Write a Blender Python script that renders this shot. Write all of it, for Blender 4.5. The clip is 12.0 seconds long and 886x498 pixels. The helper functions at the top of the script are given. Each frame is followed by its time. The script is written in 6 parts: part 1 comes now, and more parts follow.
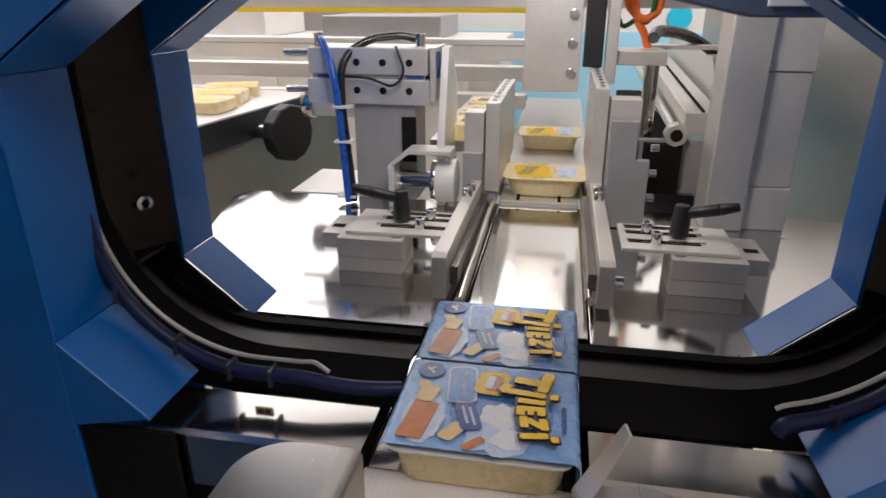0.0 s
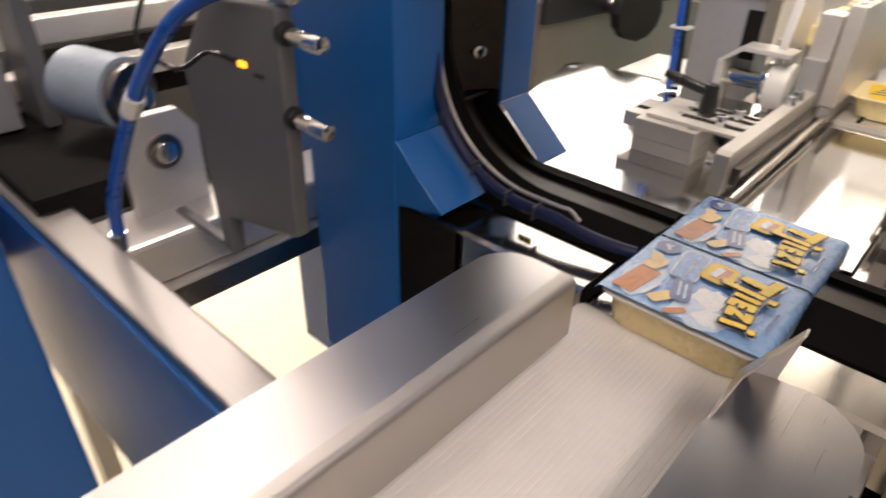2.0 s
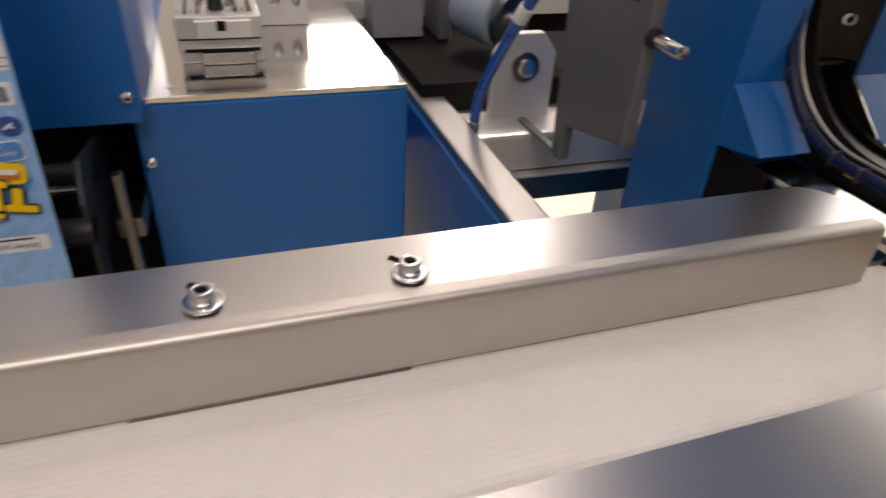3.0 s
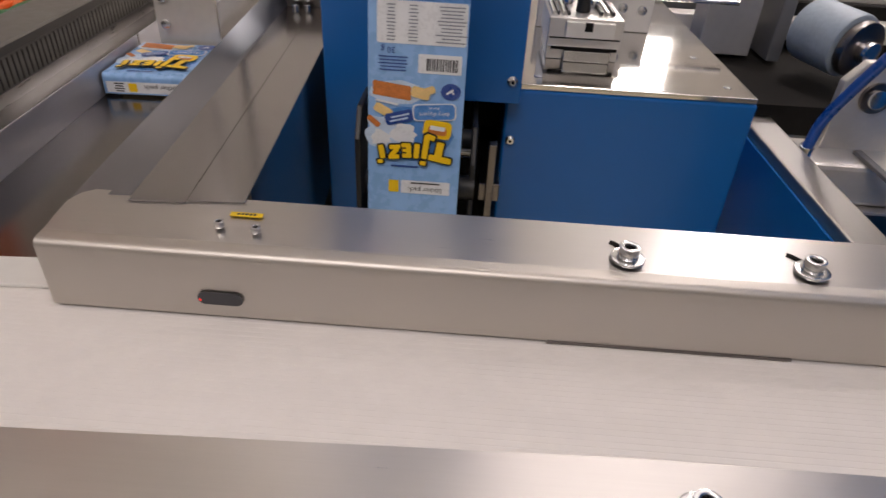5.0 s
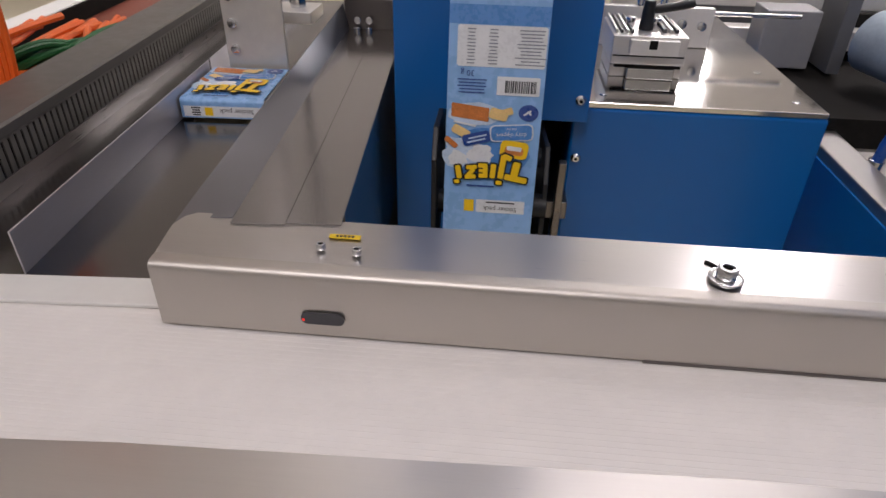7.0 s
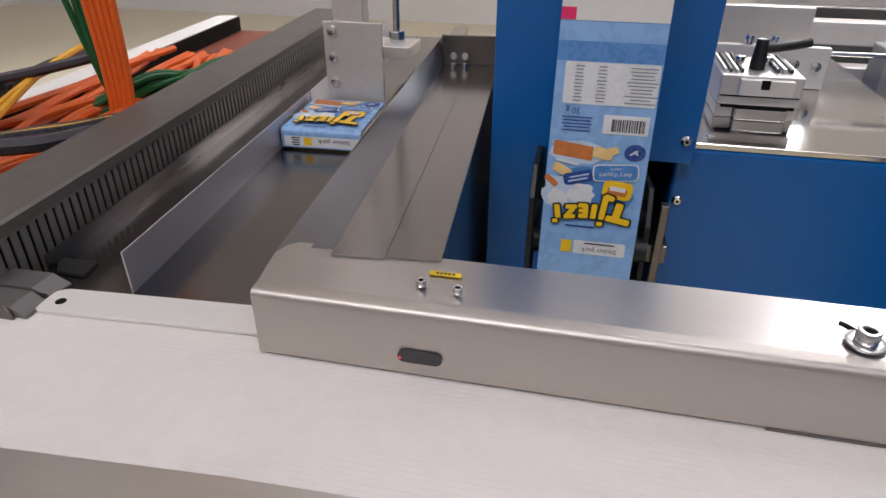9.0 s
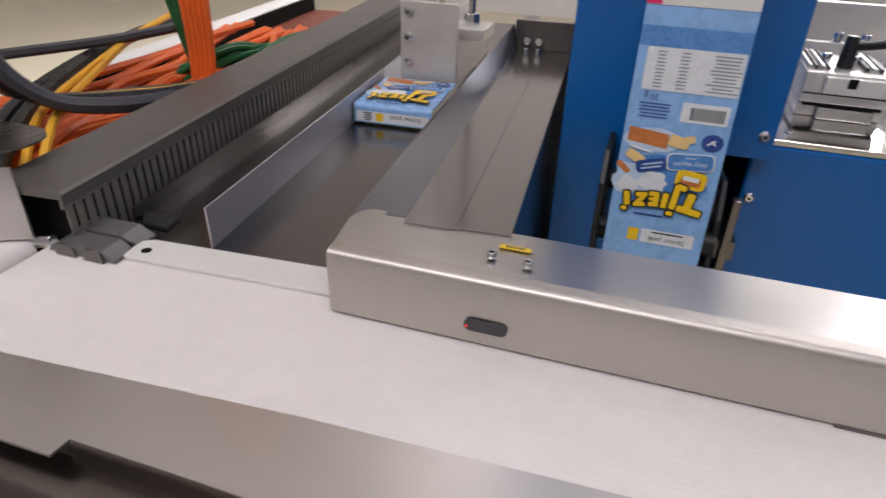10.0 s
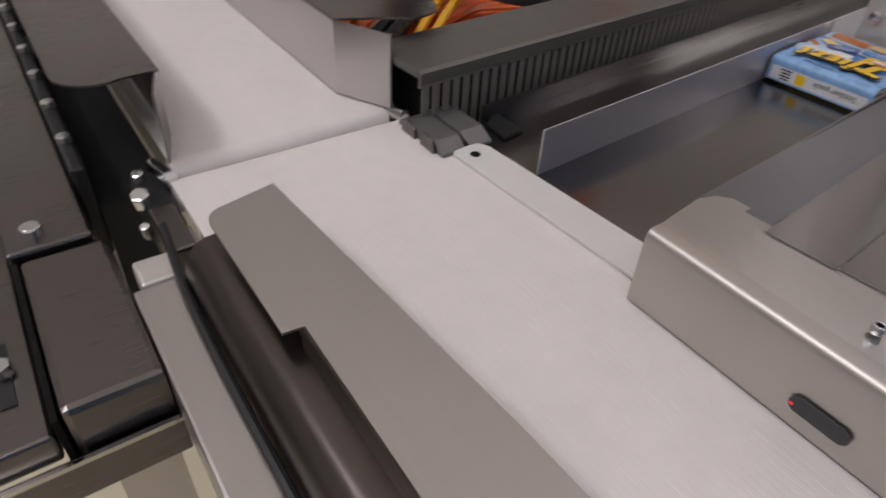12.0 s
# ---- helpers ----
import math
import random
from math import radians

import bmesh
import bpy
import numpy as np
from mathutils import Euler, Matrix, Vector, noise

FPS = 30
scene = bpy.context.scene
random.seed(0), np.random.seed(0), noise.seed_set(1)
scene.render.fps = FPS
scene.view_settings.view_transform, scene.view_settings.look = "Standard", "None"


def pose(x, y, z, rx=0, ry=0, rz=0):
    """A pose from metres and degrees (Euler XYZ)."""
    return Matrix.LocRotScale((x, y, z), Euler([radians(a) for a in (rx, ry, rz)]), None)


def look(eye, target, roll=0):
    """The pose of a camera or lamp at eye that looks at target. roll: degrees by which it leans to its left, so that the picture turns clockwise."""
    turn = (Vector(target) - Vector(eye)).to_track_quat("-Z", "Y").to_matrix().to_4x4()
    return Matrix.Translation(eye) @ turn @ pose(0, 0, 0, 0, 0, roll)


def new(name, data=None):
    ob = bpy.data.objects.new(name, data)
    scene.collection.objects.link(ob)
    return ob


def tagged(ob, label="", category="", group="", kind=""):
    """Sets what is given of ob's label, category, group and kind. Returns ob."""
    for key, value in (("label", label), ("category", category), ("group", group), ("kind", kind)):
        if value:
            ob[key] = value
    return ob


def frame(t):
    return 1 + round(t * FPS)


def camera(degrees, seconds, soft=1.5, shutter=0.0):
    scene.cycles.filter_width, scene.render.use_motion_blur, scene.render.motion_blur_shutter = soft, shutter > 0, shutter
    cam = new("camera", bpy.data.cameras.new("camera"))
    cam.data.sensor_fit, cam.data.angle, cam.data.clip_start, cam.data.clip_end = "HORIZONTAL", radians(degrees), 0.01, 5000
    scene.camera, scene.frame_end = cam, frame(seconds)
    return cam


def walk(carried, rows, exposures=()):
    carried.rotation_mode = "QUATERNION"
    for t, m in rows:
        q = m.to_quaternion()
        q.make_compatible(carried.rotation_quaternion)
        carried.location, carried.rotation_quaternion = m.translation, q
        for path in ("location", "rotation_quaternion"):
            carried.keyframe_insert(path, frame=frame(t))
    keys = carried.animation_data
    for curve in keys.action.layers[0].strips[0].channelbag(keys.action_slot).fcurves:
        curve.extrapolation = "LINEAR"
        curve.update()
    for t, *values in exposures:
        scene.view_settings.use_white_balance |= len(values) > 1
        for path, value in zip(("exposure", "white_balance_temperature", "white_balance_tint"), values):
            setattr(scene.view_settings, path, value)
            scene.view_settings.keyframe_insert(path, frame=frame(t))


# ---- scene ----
cam = camera(69.8, 12.0, shutter=0.4)
PATH = [
    (0, (0.532, -0.093, 1.178), (2.36, 0.24, 0.439), -0.0),
    (0.5, (0.522, -0.098, 1.181), (2.305, 0.35, 0.391), 0.3),
    (1, (0.519, -0.112, 1.186), (2.215, 0.498, 0.319), 0.5),
    (1.5, (0.497, -0.135, 1.192), (2.022, 0.734, 0.234), 0.1),
    (2, (0.477, -0.167, 1.192), (1.737, 0.962, 0.126), 1.5),
    (2.5, (0.43, -0.225, 1.159), (1.335, 1.205, 0.094), 2.6),
    (3, (0.382, -0.256, 1.162), (0.951, 1.311, 0.057), 3.6),
    (3.5, (0.344, -0.267, 1.161), (0.701, 1.329, 0.009), 3.6),
    (5.3, (0.242, -0.302, 1.167), (0.149, 1.36, 0.057), 2.9),
    (5.5, (0.238, -0.303, 1.168), (0.128, 1.356, 0.057), 2.7),
    (6, (0.23, -0.308, 1.168), (0.115, 1.351, 0.057), 2.8),
    (6.5, (0.221, -0.306, 1.169), (0.103, 1.358, 0.066), 2.0),
    (7, (0.209, -0.306, 1.172), (0.069, 1.371, 0.09), 1.3),
    (7.5, (0.195, -0.302, 1.17), (0.003, 1.387, 0.116), 0.9),
    (7.7, (0.19, -0.302, 1.172), (-0.025, 1.394, 0.135), 1.0),
    (9.3, (0.185, -0.294, 1.168), (-0.196, 1.397, 0.172), 0.2),
    (9.5, (0.182, -0.297, 1.174), (-0.196, 1.368, 0.132), 0.4),
    (10, (0.176, -0.311, 1.161), (-0.336, 1.33, 0.138), 1.7),
    (10.5, (0.162, -0.294, 1.158), (-0.528, 1.251, 0.091), 2.0),
    (11, (0.157, -0.283, 1.149), (-0.718, 1.144, 0.055), 3.7),
    (11.5, (0.149, -0.267, 1.144), (-0.938, 0.952, -0.009), 3.3),
    (12, (0.149, -0.24, 1.14), (-1.103, 0.691, -0.112), 3.4),
]
walk(cam, [(t, look(eye, target, roll)) for t, eye, target, roll in PATH], [(0.0, -0.84, 6400, 13), (0.8, -0.54, 6500, 14), (2.0, -0.32, 7250, 13), (3.5, -0.6, 7000, 12), (5.5, -0.6, 6700, 12), (7.5, -0.59, 6300, 12), (9.5, -0.42, 6200, 10), (10.5, -0.38, 6200, 10), (11.5, -0.64, 6250, 11), (12.0, -0.72, 6250, 10)])

# ---------- world and light ----------
world = bpy.data.worlds.new("hall_air")
scene.world = world
world.use_nodes = True
world.node_tree.nodes["Background"].inputs[0].default_value = (1.0, 0.96, 0.9, 1)
world.node_tree.nodes["Background"].inputs[1].default_value = 0.25


def lamp(name, x, y, z, sx, sy, watts, target, colour=(1.0, 0.93, 0.82)):
    d = bpy.data.lights.new(name, "AREA")
    d.shape, d.size, d.size_y, d.energy, d.color = "RECTANGLE", sx, sy, watts, colour
    ob = new(name, d)
    ob.matrix_basis = look((x, y, z), target)
    return ob


# rows of hall lights under the ceiling, and unseen fill lamps added beside them
W = (1.0, 0.925, 0.93)
lamp("hall_light_and_fill", 2.3, 3.9, 3.6, 0.45, 0.3, 30, (1.0, 1.2, 0.5), W)
# one huge panel added as even ambient fill
lamp("hall_ambient_fill", 0.5, 0.0, 5.1, 12.0, 10.0, 60, (0.5, 0.001, 0.0), (1.0, 0.95, 0.97))
lamp("hall_light_and_fill", 1.1, 3.3, 4.9, 4.0, 1.6, 38, (1.0, 2.4, 0.5), W)
# two narrow lamps added to brighten the floor on both sides
lamp("hall_light_and_fill", 1.7, 2.0, 4.9, 1.6, 0.8, 62, (1.7, 2.001, 0.0), W).data.spread = radians(62)
lamp("hall_light_and_fill", -1.7, 2.4, 4.9, 1.6, 0.8, 55, (-1.7, 2.401, 0.0), W).data.spread = radians(62)
lamp("hall_light_and_fill", -0.3, -2.6, 4.8, 2.0, 0.8, 80, (-0.2, -0.4, 0.5), W)
lamp("hall_light_and_fill", 2.4, -1.6, 4.8, 2.0, 0.8, 45, (2.2, -0.6, 0.8), W)
lamp("hall_light_and_fill", -1.5, -2.8, 4.8, 2.0, 0.8, 36, (-1.0, -0.4, 0.5), W)
# added fill standing for the bright hall behind the cell, mirrored in the table
lamp("booth_back_fill", 2.95, 0.75, 1.85, 1.9, 1.1, 26, (1.1, 0.1, 0.95), (1.0, 0.97, 0.95))
# unseen lamp added to brighten the booth wall
lamp("booth_wall_fill", 2.45, -0.8, 2.1, 1.2, 0.3, 24, (3.2, -0.8, 1.4), (1.0, 0.99, 0.97))
# unseen strip lamp added behind the header to fill the cell
lamp("cell_fill", 1.04, -0.05, 1.40, 0.05, 0.46, 5.0, (1.5, -0.05, 1.12), (1.0, 0.92, 0.83))
# added lamp that puts a bright reflection on the feeder's top plate
lamp("feeder_glare_fill", 0.9, 2.5, 1.58, 0.36, 0.22, 8, (0.45, 0.5, 0.94), (1.0, 0.97, 0.95))


# ---------- materials ----------
def mat(name, colour, rough=0.5, metal=0.0, vary=0.12, scale=30.0, bump=0.0, stretch=(1, 1, 1), rvary=0.08, coat=0.0, fine=6.0, spec=0.5):
    m = bpy.data.materials.new(name)
    m.use_nodes = True
    n, l = m.node_tree.nodes, m.node_tree.links
    b = n["Principled BSDF"]
    b.inputs["Metallic"].default_value = metal
    b.inputs["Coat Weight"].default_value = coat
    b.inputs["Specular IOR Level"].default_value = spec
    b.inputs["Coat Roughness"].default_value = 0.15
    tc = n.new("ShaderNodeTexCoord")
    mp = n.new("ShaderNodeMapping")
    mp.inputs["Scale"].default_value = stretch
    l.new(tc.outputs["Object"], mp.inputs["Vector"])
    big = n.new("ShaderNodeTexNoise")
    big.inputs["Scale"].default_value = scale
    big.inputs["Detail"].default_value = 3
    l.new(tc.outputs["Object"], big.inputs["Vector"])
    small = n.new("ShaderNodeTexNoise")
    small.inputs["Scale"].default_value = scale * fine
    small.inputs["Detail"].default_value = 4
    l.new(mp.outputs["Vector"], small.inputs["Vector"])
    both = n.new("ShaderNodeMath")
    both.operation = "MULTIPLY_ADD"
    both.inputs[1].default_value = 0.5
    l.new(small.outputs["Fac"], both.inputs[0])
    half = n.new("ShaderNodeMath")
    half.operation = "MULTIPLY"
    half.inputs[1].default_value = 0.5
    l.new(big.outputs["Fac"], half.inputs[0])
    l.new(half.outputs[0], both.inputs[2])
    ramp = n.new("ShaderNodeMapRange")
    ramp.inputs["From Min"].default_value, ramp.inputs["From Max"].default_value = 0.3, 0.7
    ramp.inputs["To Min"].default_value, ramp.inputs["To Max"].default_value = 1 - vary, 1 + vary
    l.new(both.outputs[0], ramp.inputs["Value"])
    col = n.new("ShaderNodeVectorMath")
    col.operation = "SCALE"
    col.inputs[0].default_value = colour
    l.new(ramp.outputs[0], col.inputs["Scale"])
    l.new(col.outputs[0], b.inputs["Base Color"])
    rr = n.new("ShaderNodeMapRange")
    rr.inputs["From Min"].default_value, rr.inputs["From Max"].default_value = 0.3, 0.7
    rr.inputs["To Min"].default_value, rr.inputs["To Max"].default_value = max(0.02, rough - rvary), min(1, rough + rvary)
    l.new(both.outputs[0], rr.inputs["Value"])
    l.new(rr.outputs[0], b.inputs["Roughness"])
    if bump:
        bp = n.new("ShaderNodeBump")
        bp.inputs["Strength"].default_value = bump
        bp.inputs["Distance"].default_value = 0.0004
        l.new(small.outputs["Fac"], bp.inputs["Height"])
        l.new(bp.outputs[0], b.inputs["Normal"])
    return m


STEEL = mat("brushed_steel_x", (0.6, 0.575, 0.565), 0.31, 1.0, 0.02, 8, 0.0, (0.06, 3, 3), 0.012, fine=40)
COVERTOP = mat("smooth_brushed_cover_steel", (0.6, 0.578, 0.565), 0.29, 1.0, 0.03, 8, 0.0, (0.06, 3, 3), 0.02, fine=40)
STEEL_Y = mat("brushed_steel_y", (0.40, 0.384, 0.385), 0.17, 1.0, 0.02, 8, 0.0, (3, 0.06, 3), 0.005, fine=40)
DULL = mat("satin_steel_tube", (0.4, 0.385, 0.365), 0.4, 1.0, 0.05, 8, 0.0, (3, 0.06, 3), 0.03, fine=40)
SATIN = mat("satin_flange_steel", (0.27, 0.27, 0.295), 0.4, 1.0, 0.02, 8, 0.0, (3, 0.06, 3), 0.006, fine=40)
FRONTSTEEL = mat("satin_cover_front", (0.56, 0.53, 0.495), 0.46, 1.0, 0.01, 8, 0.0, (0.06, 3, 3), 0.008, fine=40)
DARKSTEEL = mat("dull_dark_steel", (0.20, 0.182, 0.177), 0.28, 1.0, 0.03, 10, 0.0, (3, 0.1, 3), 0.015, fine=30)
LANESTEEL = mat("smooth_lane_steel", (0.24, 0.225, 0.218), 0.2, 1.0, 0.05, 9, 0.01, (3, 0.1, 3), 0.03, fine=30)
# brown-grey steel, darkened to carry the shade on the guard's outer side
CHANNELSTEEL = mat("shaded_brown_grey_steel", (0.14, 0.122, 0.112), 0.3, 1.0, 0.05, 10, 0.0, (0.1, 3, 3), 0.03, fine=30)
SHELFSTEEL = mat("polished_shelf_steel", (0.52, 0.50, 0.47), 0.13, 1.0, 0.06, 7, 0.01, (1, 1, 1), 0.05)
DIVIDER = mat("brushed_divider_steel", (0.55, 0.53, 0.56), 0.4, 0.6, 0.05, 9, 0.02, (3, 0.1, 3), 0.05, fine=30)
RINGSTEEL = mat("lozenge_ring_steel", (0.032, 0.027, 0.023), 0.42, 0.4, 0.45, 22, 0.9, (1, 1, 1), 0.14, fine=26)
RINGBROWN = mat("brown_stained_plate", (0.035, 0.024, 0.015), 0.33, 0.4, 0.5, 14, 0.1, (1, 1, 1), 0.12)
POLISHED = mat("polished_steel", (0.66, 0.64, 0.61), 0.1, 1.0, 0.05, 10, 0.02, (1, 1, 1), 0.05)
MIRROR = mat("bright_lane_steel", (0.64, 0.625, 0.61), 0.1, 1.0, 0.05, 6, 0.01, (0.05, 4, 4), 0.03, fine=40)
ALU = mat("anodised_aluminium", (0.72, 0.69, 0.65), 0.36, 0.55, 0.05, 20, 0.04, (1, 1, 1), 0.06)
ALUWHITE = mat("pale_aluminium_profile", (0.8, 0.775, 0.73), 0.42, 0.45, 0.05, 20, 0.03)
GREYPAINT = mat("grey_anodised_plate", (0.36, 0.355, 0.355), 0.48, 0.25, 0.06, 15, 0.05)
BLUE = mat("blue_powder_coat", (0.001, 0.125, 0.43), 0.32, 0.0, 0.03, 4, 0.0, (1, 1, 1), 0.03, 0.1, 5)
BELT = mat("white_belt", (0.81, 0.775, 0.745), 0.55, 0.0, 0.04, 12, 0.1, (1, 1, 1), 0.05)
WHITEPLASTIC = mat("white_plastic", (0.76, 0.75, 0.72), 0.4, 0.0, 0.03, 20, 0.02)
CREAM = mat("cream_tray", (0.84, 0.69, 0.37), 0.3, 0.0, 0.06, 30, 0.02, coat=0.3)
CLEAR = mat("translucent_tray_lip", (0.75, 0.72, 0.66), 0.2, 0.0, 0.04, 30, 0.02, coat=0.3)
BLACK = mat("black_plastic", (0.014, 0.014, 0.015), 0.45, 0.0, 0.2, 40, 0.1)
RUBBER = mat("black_rubber", (0.007, 0.006, 0.0055), 0.72, 0.0, 0.3, 60, 0.25, (1, 1, 1), 0.1, spec=0.12)
# near-black with little gloss: painted shade in recesses and gaps, also dark parts
DARK = mat("dark_shade_and_parts", (0.014, 0.013, 0.012), 0.8, 0.0, 0.3, 20, 0.1, spec=0.06)
ZINC = mat("zinc_bolt", (0.72, 0.73, 0.74), 0.2, 1.0, 0.06, 60, 0.02)
NAVYHOSE = mat("navy_hose", (0.002, 0.009, 0.065), 0.45, 0.0, 0.08, 30)
BLUEHOSE = mat("blue_hose", (0.01, 0.09, 0.42), 0.3, 0.0, 0.06, 30, coat=0.3)
BLACKHOSE = mat("black_hose", (0.012, 0.012, 0.013), 0.3, 0.0, 0.1, 30)
ORANGE = mat("orange_cable", (0.72, 0.13, 0.015), 0.42, 0.0, 0.12, 30, 0.05)
YELLOWC = mat("yellow_cable", (0.8, 0.42, 0.02), 0.42, 0.0, 0.1, 30)
GREENC = mat("green_cable", (0.01, 0.1, 0.025), 0.42, 0.0, 0.15, 30)
PURPLEC = mat("purple_cable", (0.12, 0.02, 0.14), 0.42, 0.0, 0.12, 30)
GREYC = mat("grey_cable", (0.05, 0.05, 0.058), 0.45, 0.0, 0.12, 30)
TRAYRED = mat("red_brown_tray", (0.16, 0.035, 0.015), 0.5, 0.0, 0.2, 20)
FLOORM = mat("beige_floor", (0.7, 0.64, 0.48), 0.45, 0.0, 0.05, 3, 0.02)
WALLM = mat("hall_wall_paint", (0.78, 0.77, 0.77), 0.7, 0.0, 0.04, 2)
CEILM = mat("white_ceiling_paint", (0.82, 0.8, 0.82), 0.7, 0.0, 0.04, 2)
BOOTH = mat("pale_blue_booth_wall", (0.36, 0.68, 0.86), 0.6, 0.0, 0.05, 2)
ADHESIVE = mat("yellow_sticker", (0.85, 0.6, 0.02), 0.45, 0.0, 0.05, 60)
FILM = mat("sky_blue_film", (0.26, 0.47, 0.8), 0.28, 0.0, 0.07, 45, 0.02, coat=0.2, fine=3)
FILMDEEP = mat("deep_blue_print", (0.09, 0.26, 0.62), 0.28, 0.0, 0.1, 50, coat=0.4)
INKWHITE = mat("white_print", (0.78, 0.8, 0.83), 0.3, 0.0, 0.05, 60, coat=0.3)
INKMILK = mat("milk_print", (0.55, 0.68, 0.85), 0.3, 0.0, 0.12, 90, coat=0.3)
INKYELLOW = mat("yellow_print", (0.93, 0.6, 0.01), 0.35, 0.0, 0.04, 60, coat=0.12)
INKBLACK = mat("black_print", (0.02, 0.02, 0.025), 0.3, 0.0, 0.1, 60, coat=0.3)
INKORANGE = mat("breadstick_print", (0.62, 0.2, 0.045), 0.35, 0.0, 0.25, 160, coat=0.3)
INKCHEESE = mat("cheese_print", (0.85, 0.6, 0.25), 0.35, 0.0, 0.15, 120, coat=0.3)
INKNAVY = mat("navy_print", (0.025, 0.07, 0.3), 0.3, 0.0, 0.08, 60, coat=0.3)
INKGREY = mat("grey_print", (0.25, 0.27, 0.32), 0.4, 0.0, 0.08, 60)
INKPINK = mat("magenta_print", (0.75, 0.02, 0.14), 0.35, 0.0, 0.05, 60)


def glow(name, colour, strength):
    m = bpy.data.materials.new(name)
    m.use_nodes = True
    b = m.node_tree.nodes["Principled BSDF"]
    b.inputs["Base Color"].default_value = (*colour, 1)
    b.inputs["Emission Color"].default_value = (*colour, 1)
    b.inputs["Emission Strength"].default_value = strength
    return m


LEDORANGE = glow("orange_led", (1.0, 0.45, 0.03), 3.0)
LEDRED = glow("red_sensor_led", (1.0, 0.03, 0.02), 1.0)


# ---------- building helpers ----------
LOCAL = set()


def thing(name, label, category, loc=(0, 0, 0), rz=0.0, local=False, group="", kind=""):
    e = new(name)
    e.empty_display_size = 0.02
    e.matrix_basis = pose(*loc, 0, 0, rz)
    if local:
        LOCAL.add(e.name)
    return tagged(e, label, category, group, kind)


def finish(bm, bevel, smooth):
    bmesh.ops.remove_doubles(bm, verts=bm.verts, dist=1e-6)
    bmesh.ops.recalc_face_normals(bm, faces=bm.faces)
    if bevel:
        edges = [e for e in bm.edges if len(e.link_faces) == 2 and e.calc_face_angle(0) > 0.6]
        bmesh.ops.bevel(bm, geom=edges, offset=bevel, segments=2, profile=0.5, affect="EDGES", clamp_overlap=True)
    if smooth:
        for f in bm.faces:
            f.smooth = True
        for e in bm.edges:
            if len(e.link_faces) == 2 and e.calc_face_angle(0) > 0.7:
                e.smooth = False


def part(name, bm, material, parent=None, label="", bevel=0.0, smooth=False):
    finish(bm, bevel, smooth)
    me = bpy.data.meshes.new(name)
    bm.to_mesh(me)
    bm.free()
    me.materials.append(material)
    ob = new(name, me)
    if parent is not None:
        ob.parent = parent
        top = parent
        m = Matrix.Identity(4)
        if parent.parent is None and parent.type == "EMPTY" and parent.name not in LOCAL:
            m = parent.matrix_basis.inverted()
        ob.matrix_parent_inverse = m
    if label:
        ob["label"] = label
    return ob


def solo(name, bm, material, label, category, bevel=0.0, smooth=False, kind="", group=""):
    return tagged(part(name, bm, material, None, "", bevel, smooth), label, category, group, kind)


def box(x0, x1, y0, y1, z0, z1, bm=None):
    bm = bm or bmesh.new()
    v = [bm.verts.new((x, y, z)) for x in (x0, x1) for y in (y0, y1) for z in (z0, z1)]
    for f in ((0, 1, 3, 2), (4, 6, 7, 5), (0, 4, 5, 1), (2, 3, 7, 6), (0, 2, 6, 4), (1, 5, 7, 3)):
        bm.faces.new([v[i] for i in f])
    return bm


def rod(p0, p1, r, seg=20, bm=None, r2=None):
    bm = bm or bmesh.new()
    p0, p1 = Vector(p0), Vector(p1)
    r2 = r if r2 is None else r2
    q = (p1 - p0).to_track_quat("Z", "Y")
    rings = []
    for p, rad in ((p0, r), (p1, r2)):
        rings.append([bm.verts.new(p + q @ Vector((rad * math.cos(2 * math.pi * i / seg), rad * math.sin(2 * math.pi * i / seg), 0))) for i in range(seg)])
    for i in range(seg):
        bm.faces.new((rings[0][i], rings[0][(i + 1) % seg], rings[1][(i + 1) % seg], rings[1][i]))
    bm.faces.new(rings[0][::-1])
    bm.faces.new(rings[1])
    return bm


def spline(pts, steps=8):
    pts = [Vector(p) for p in pts]
    full = [2 * pts[0] - pts[1], *pts, 2 * pts[-1] - pts[-2]]
    out = []
    for i in range(1, len(full) - 2):
        a, b, c, d = full[i - 1:i + 3]
        for s in range(steps):
            t = s / steps
            out.append(0.5 * (2 * b + (c - a) * t + (2 * a - 5 * b + 4 * c - d) * t * t + (3 * b - a - 3 * c + d) * t ** 3))
    out.append(pts[-1])
    return out


def tube(pts, r, seg=8, steps=8, bm=None):
    bm = bm or bmesh.new()
    line = spline(pts, steps)
    rings, normal = [], None
    for i, p in enumerate(line):
        d = (line[min(i + 1, len(line) - 1)] - line[max(i - 1, 0)]).normalized()
        if normal is None:
            normal = d.orthogonal().normalized()
        normal = (normal - d * normal.dot(d)).normalized()
        side = d.cross(normal)
        rings.append([bm.verts.new(p + r * (normal * math.cos(2 * math.pi * k / seg) + side * math.sin(2 * math.pi * k / seg))) for k in range(seg)])
    for a, b in zip(rings, rings[1:]):
        for k in range(seg):
            bm.faces.new((a[k], a[(k + 1) % seg], b[(k + 1) % seg], b[k]))
    bm.faces.new(rings[0][::-1])
    bm.faces.new(rings[-1])
    return bm


AXES = {"x": (1, 2, 0), "y": (0, 2, 1), "z": (0, 1, 2)}


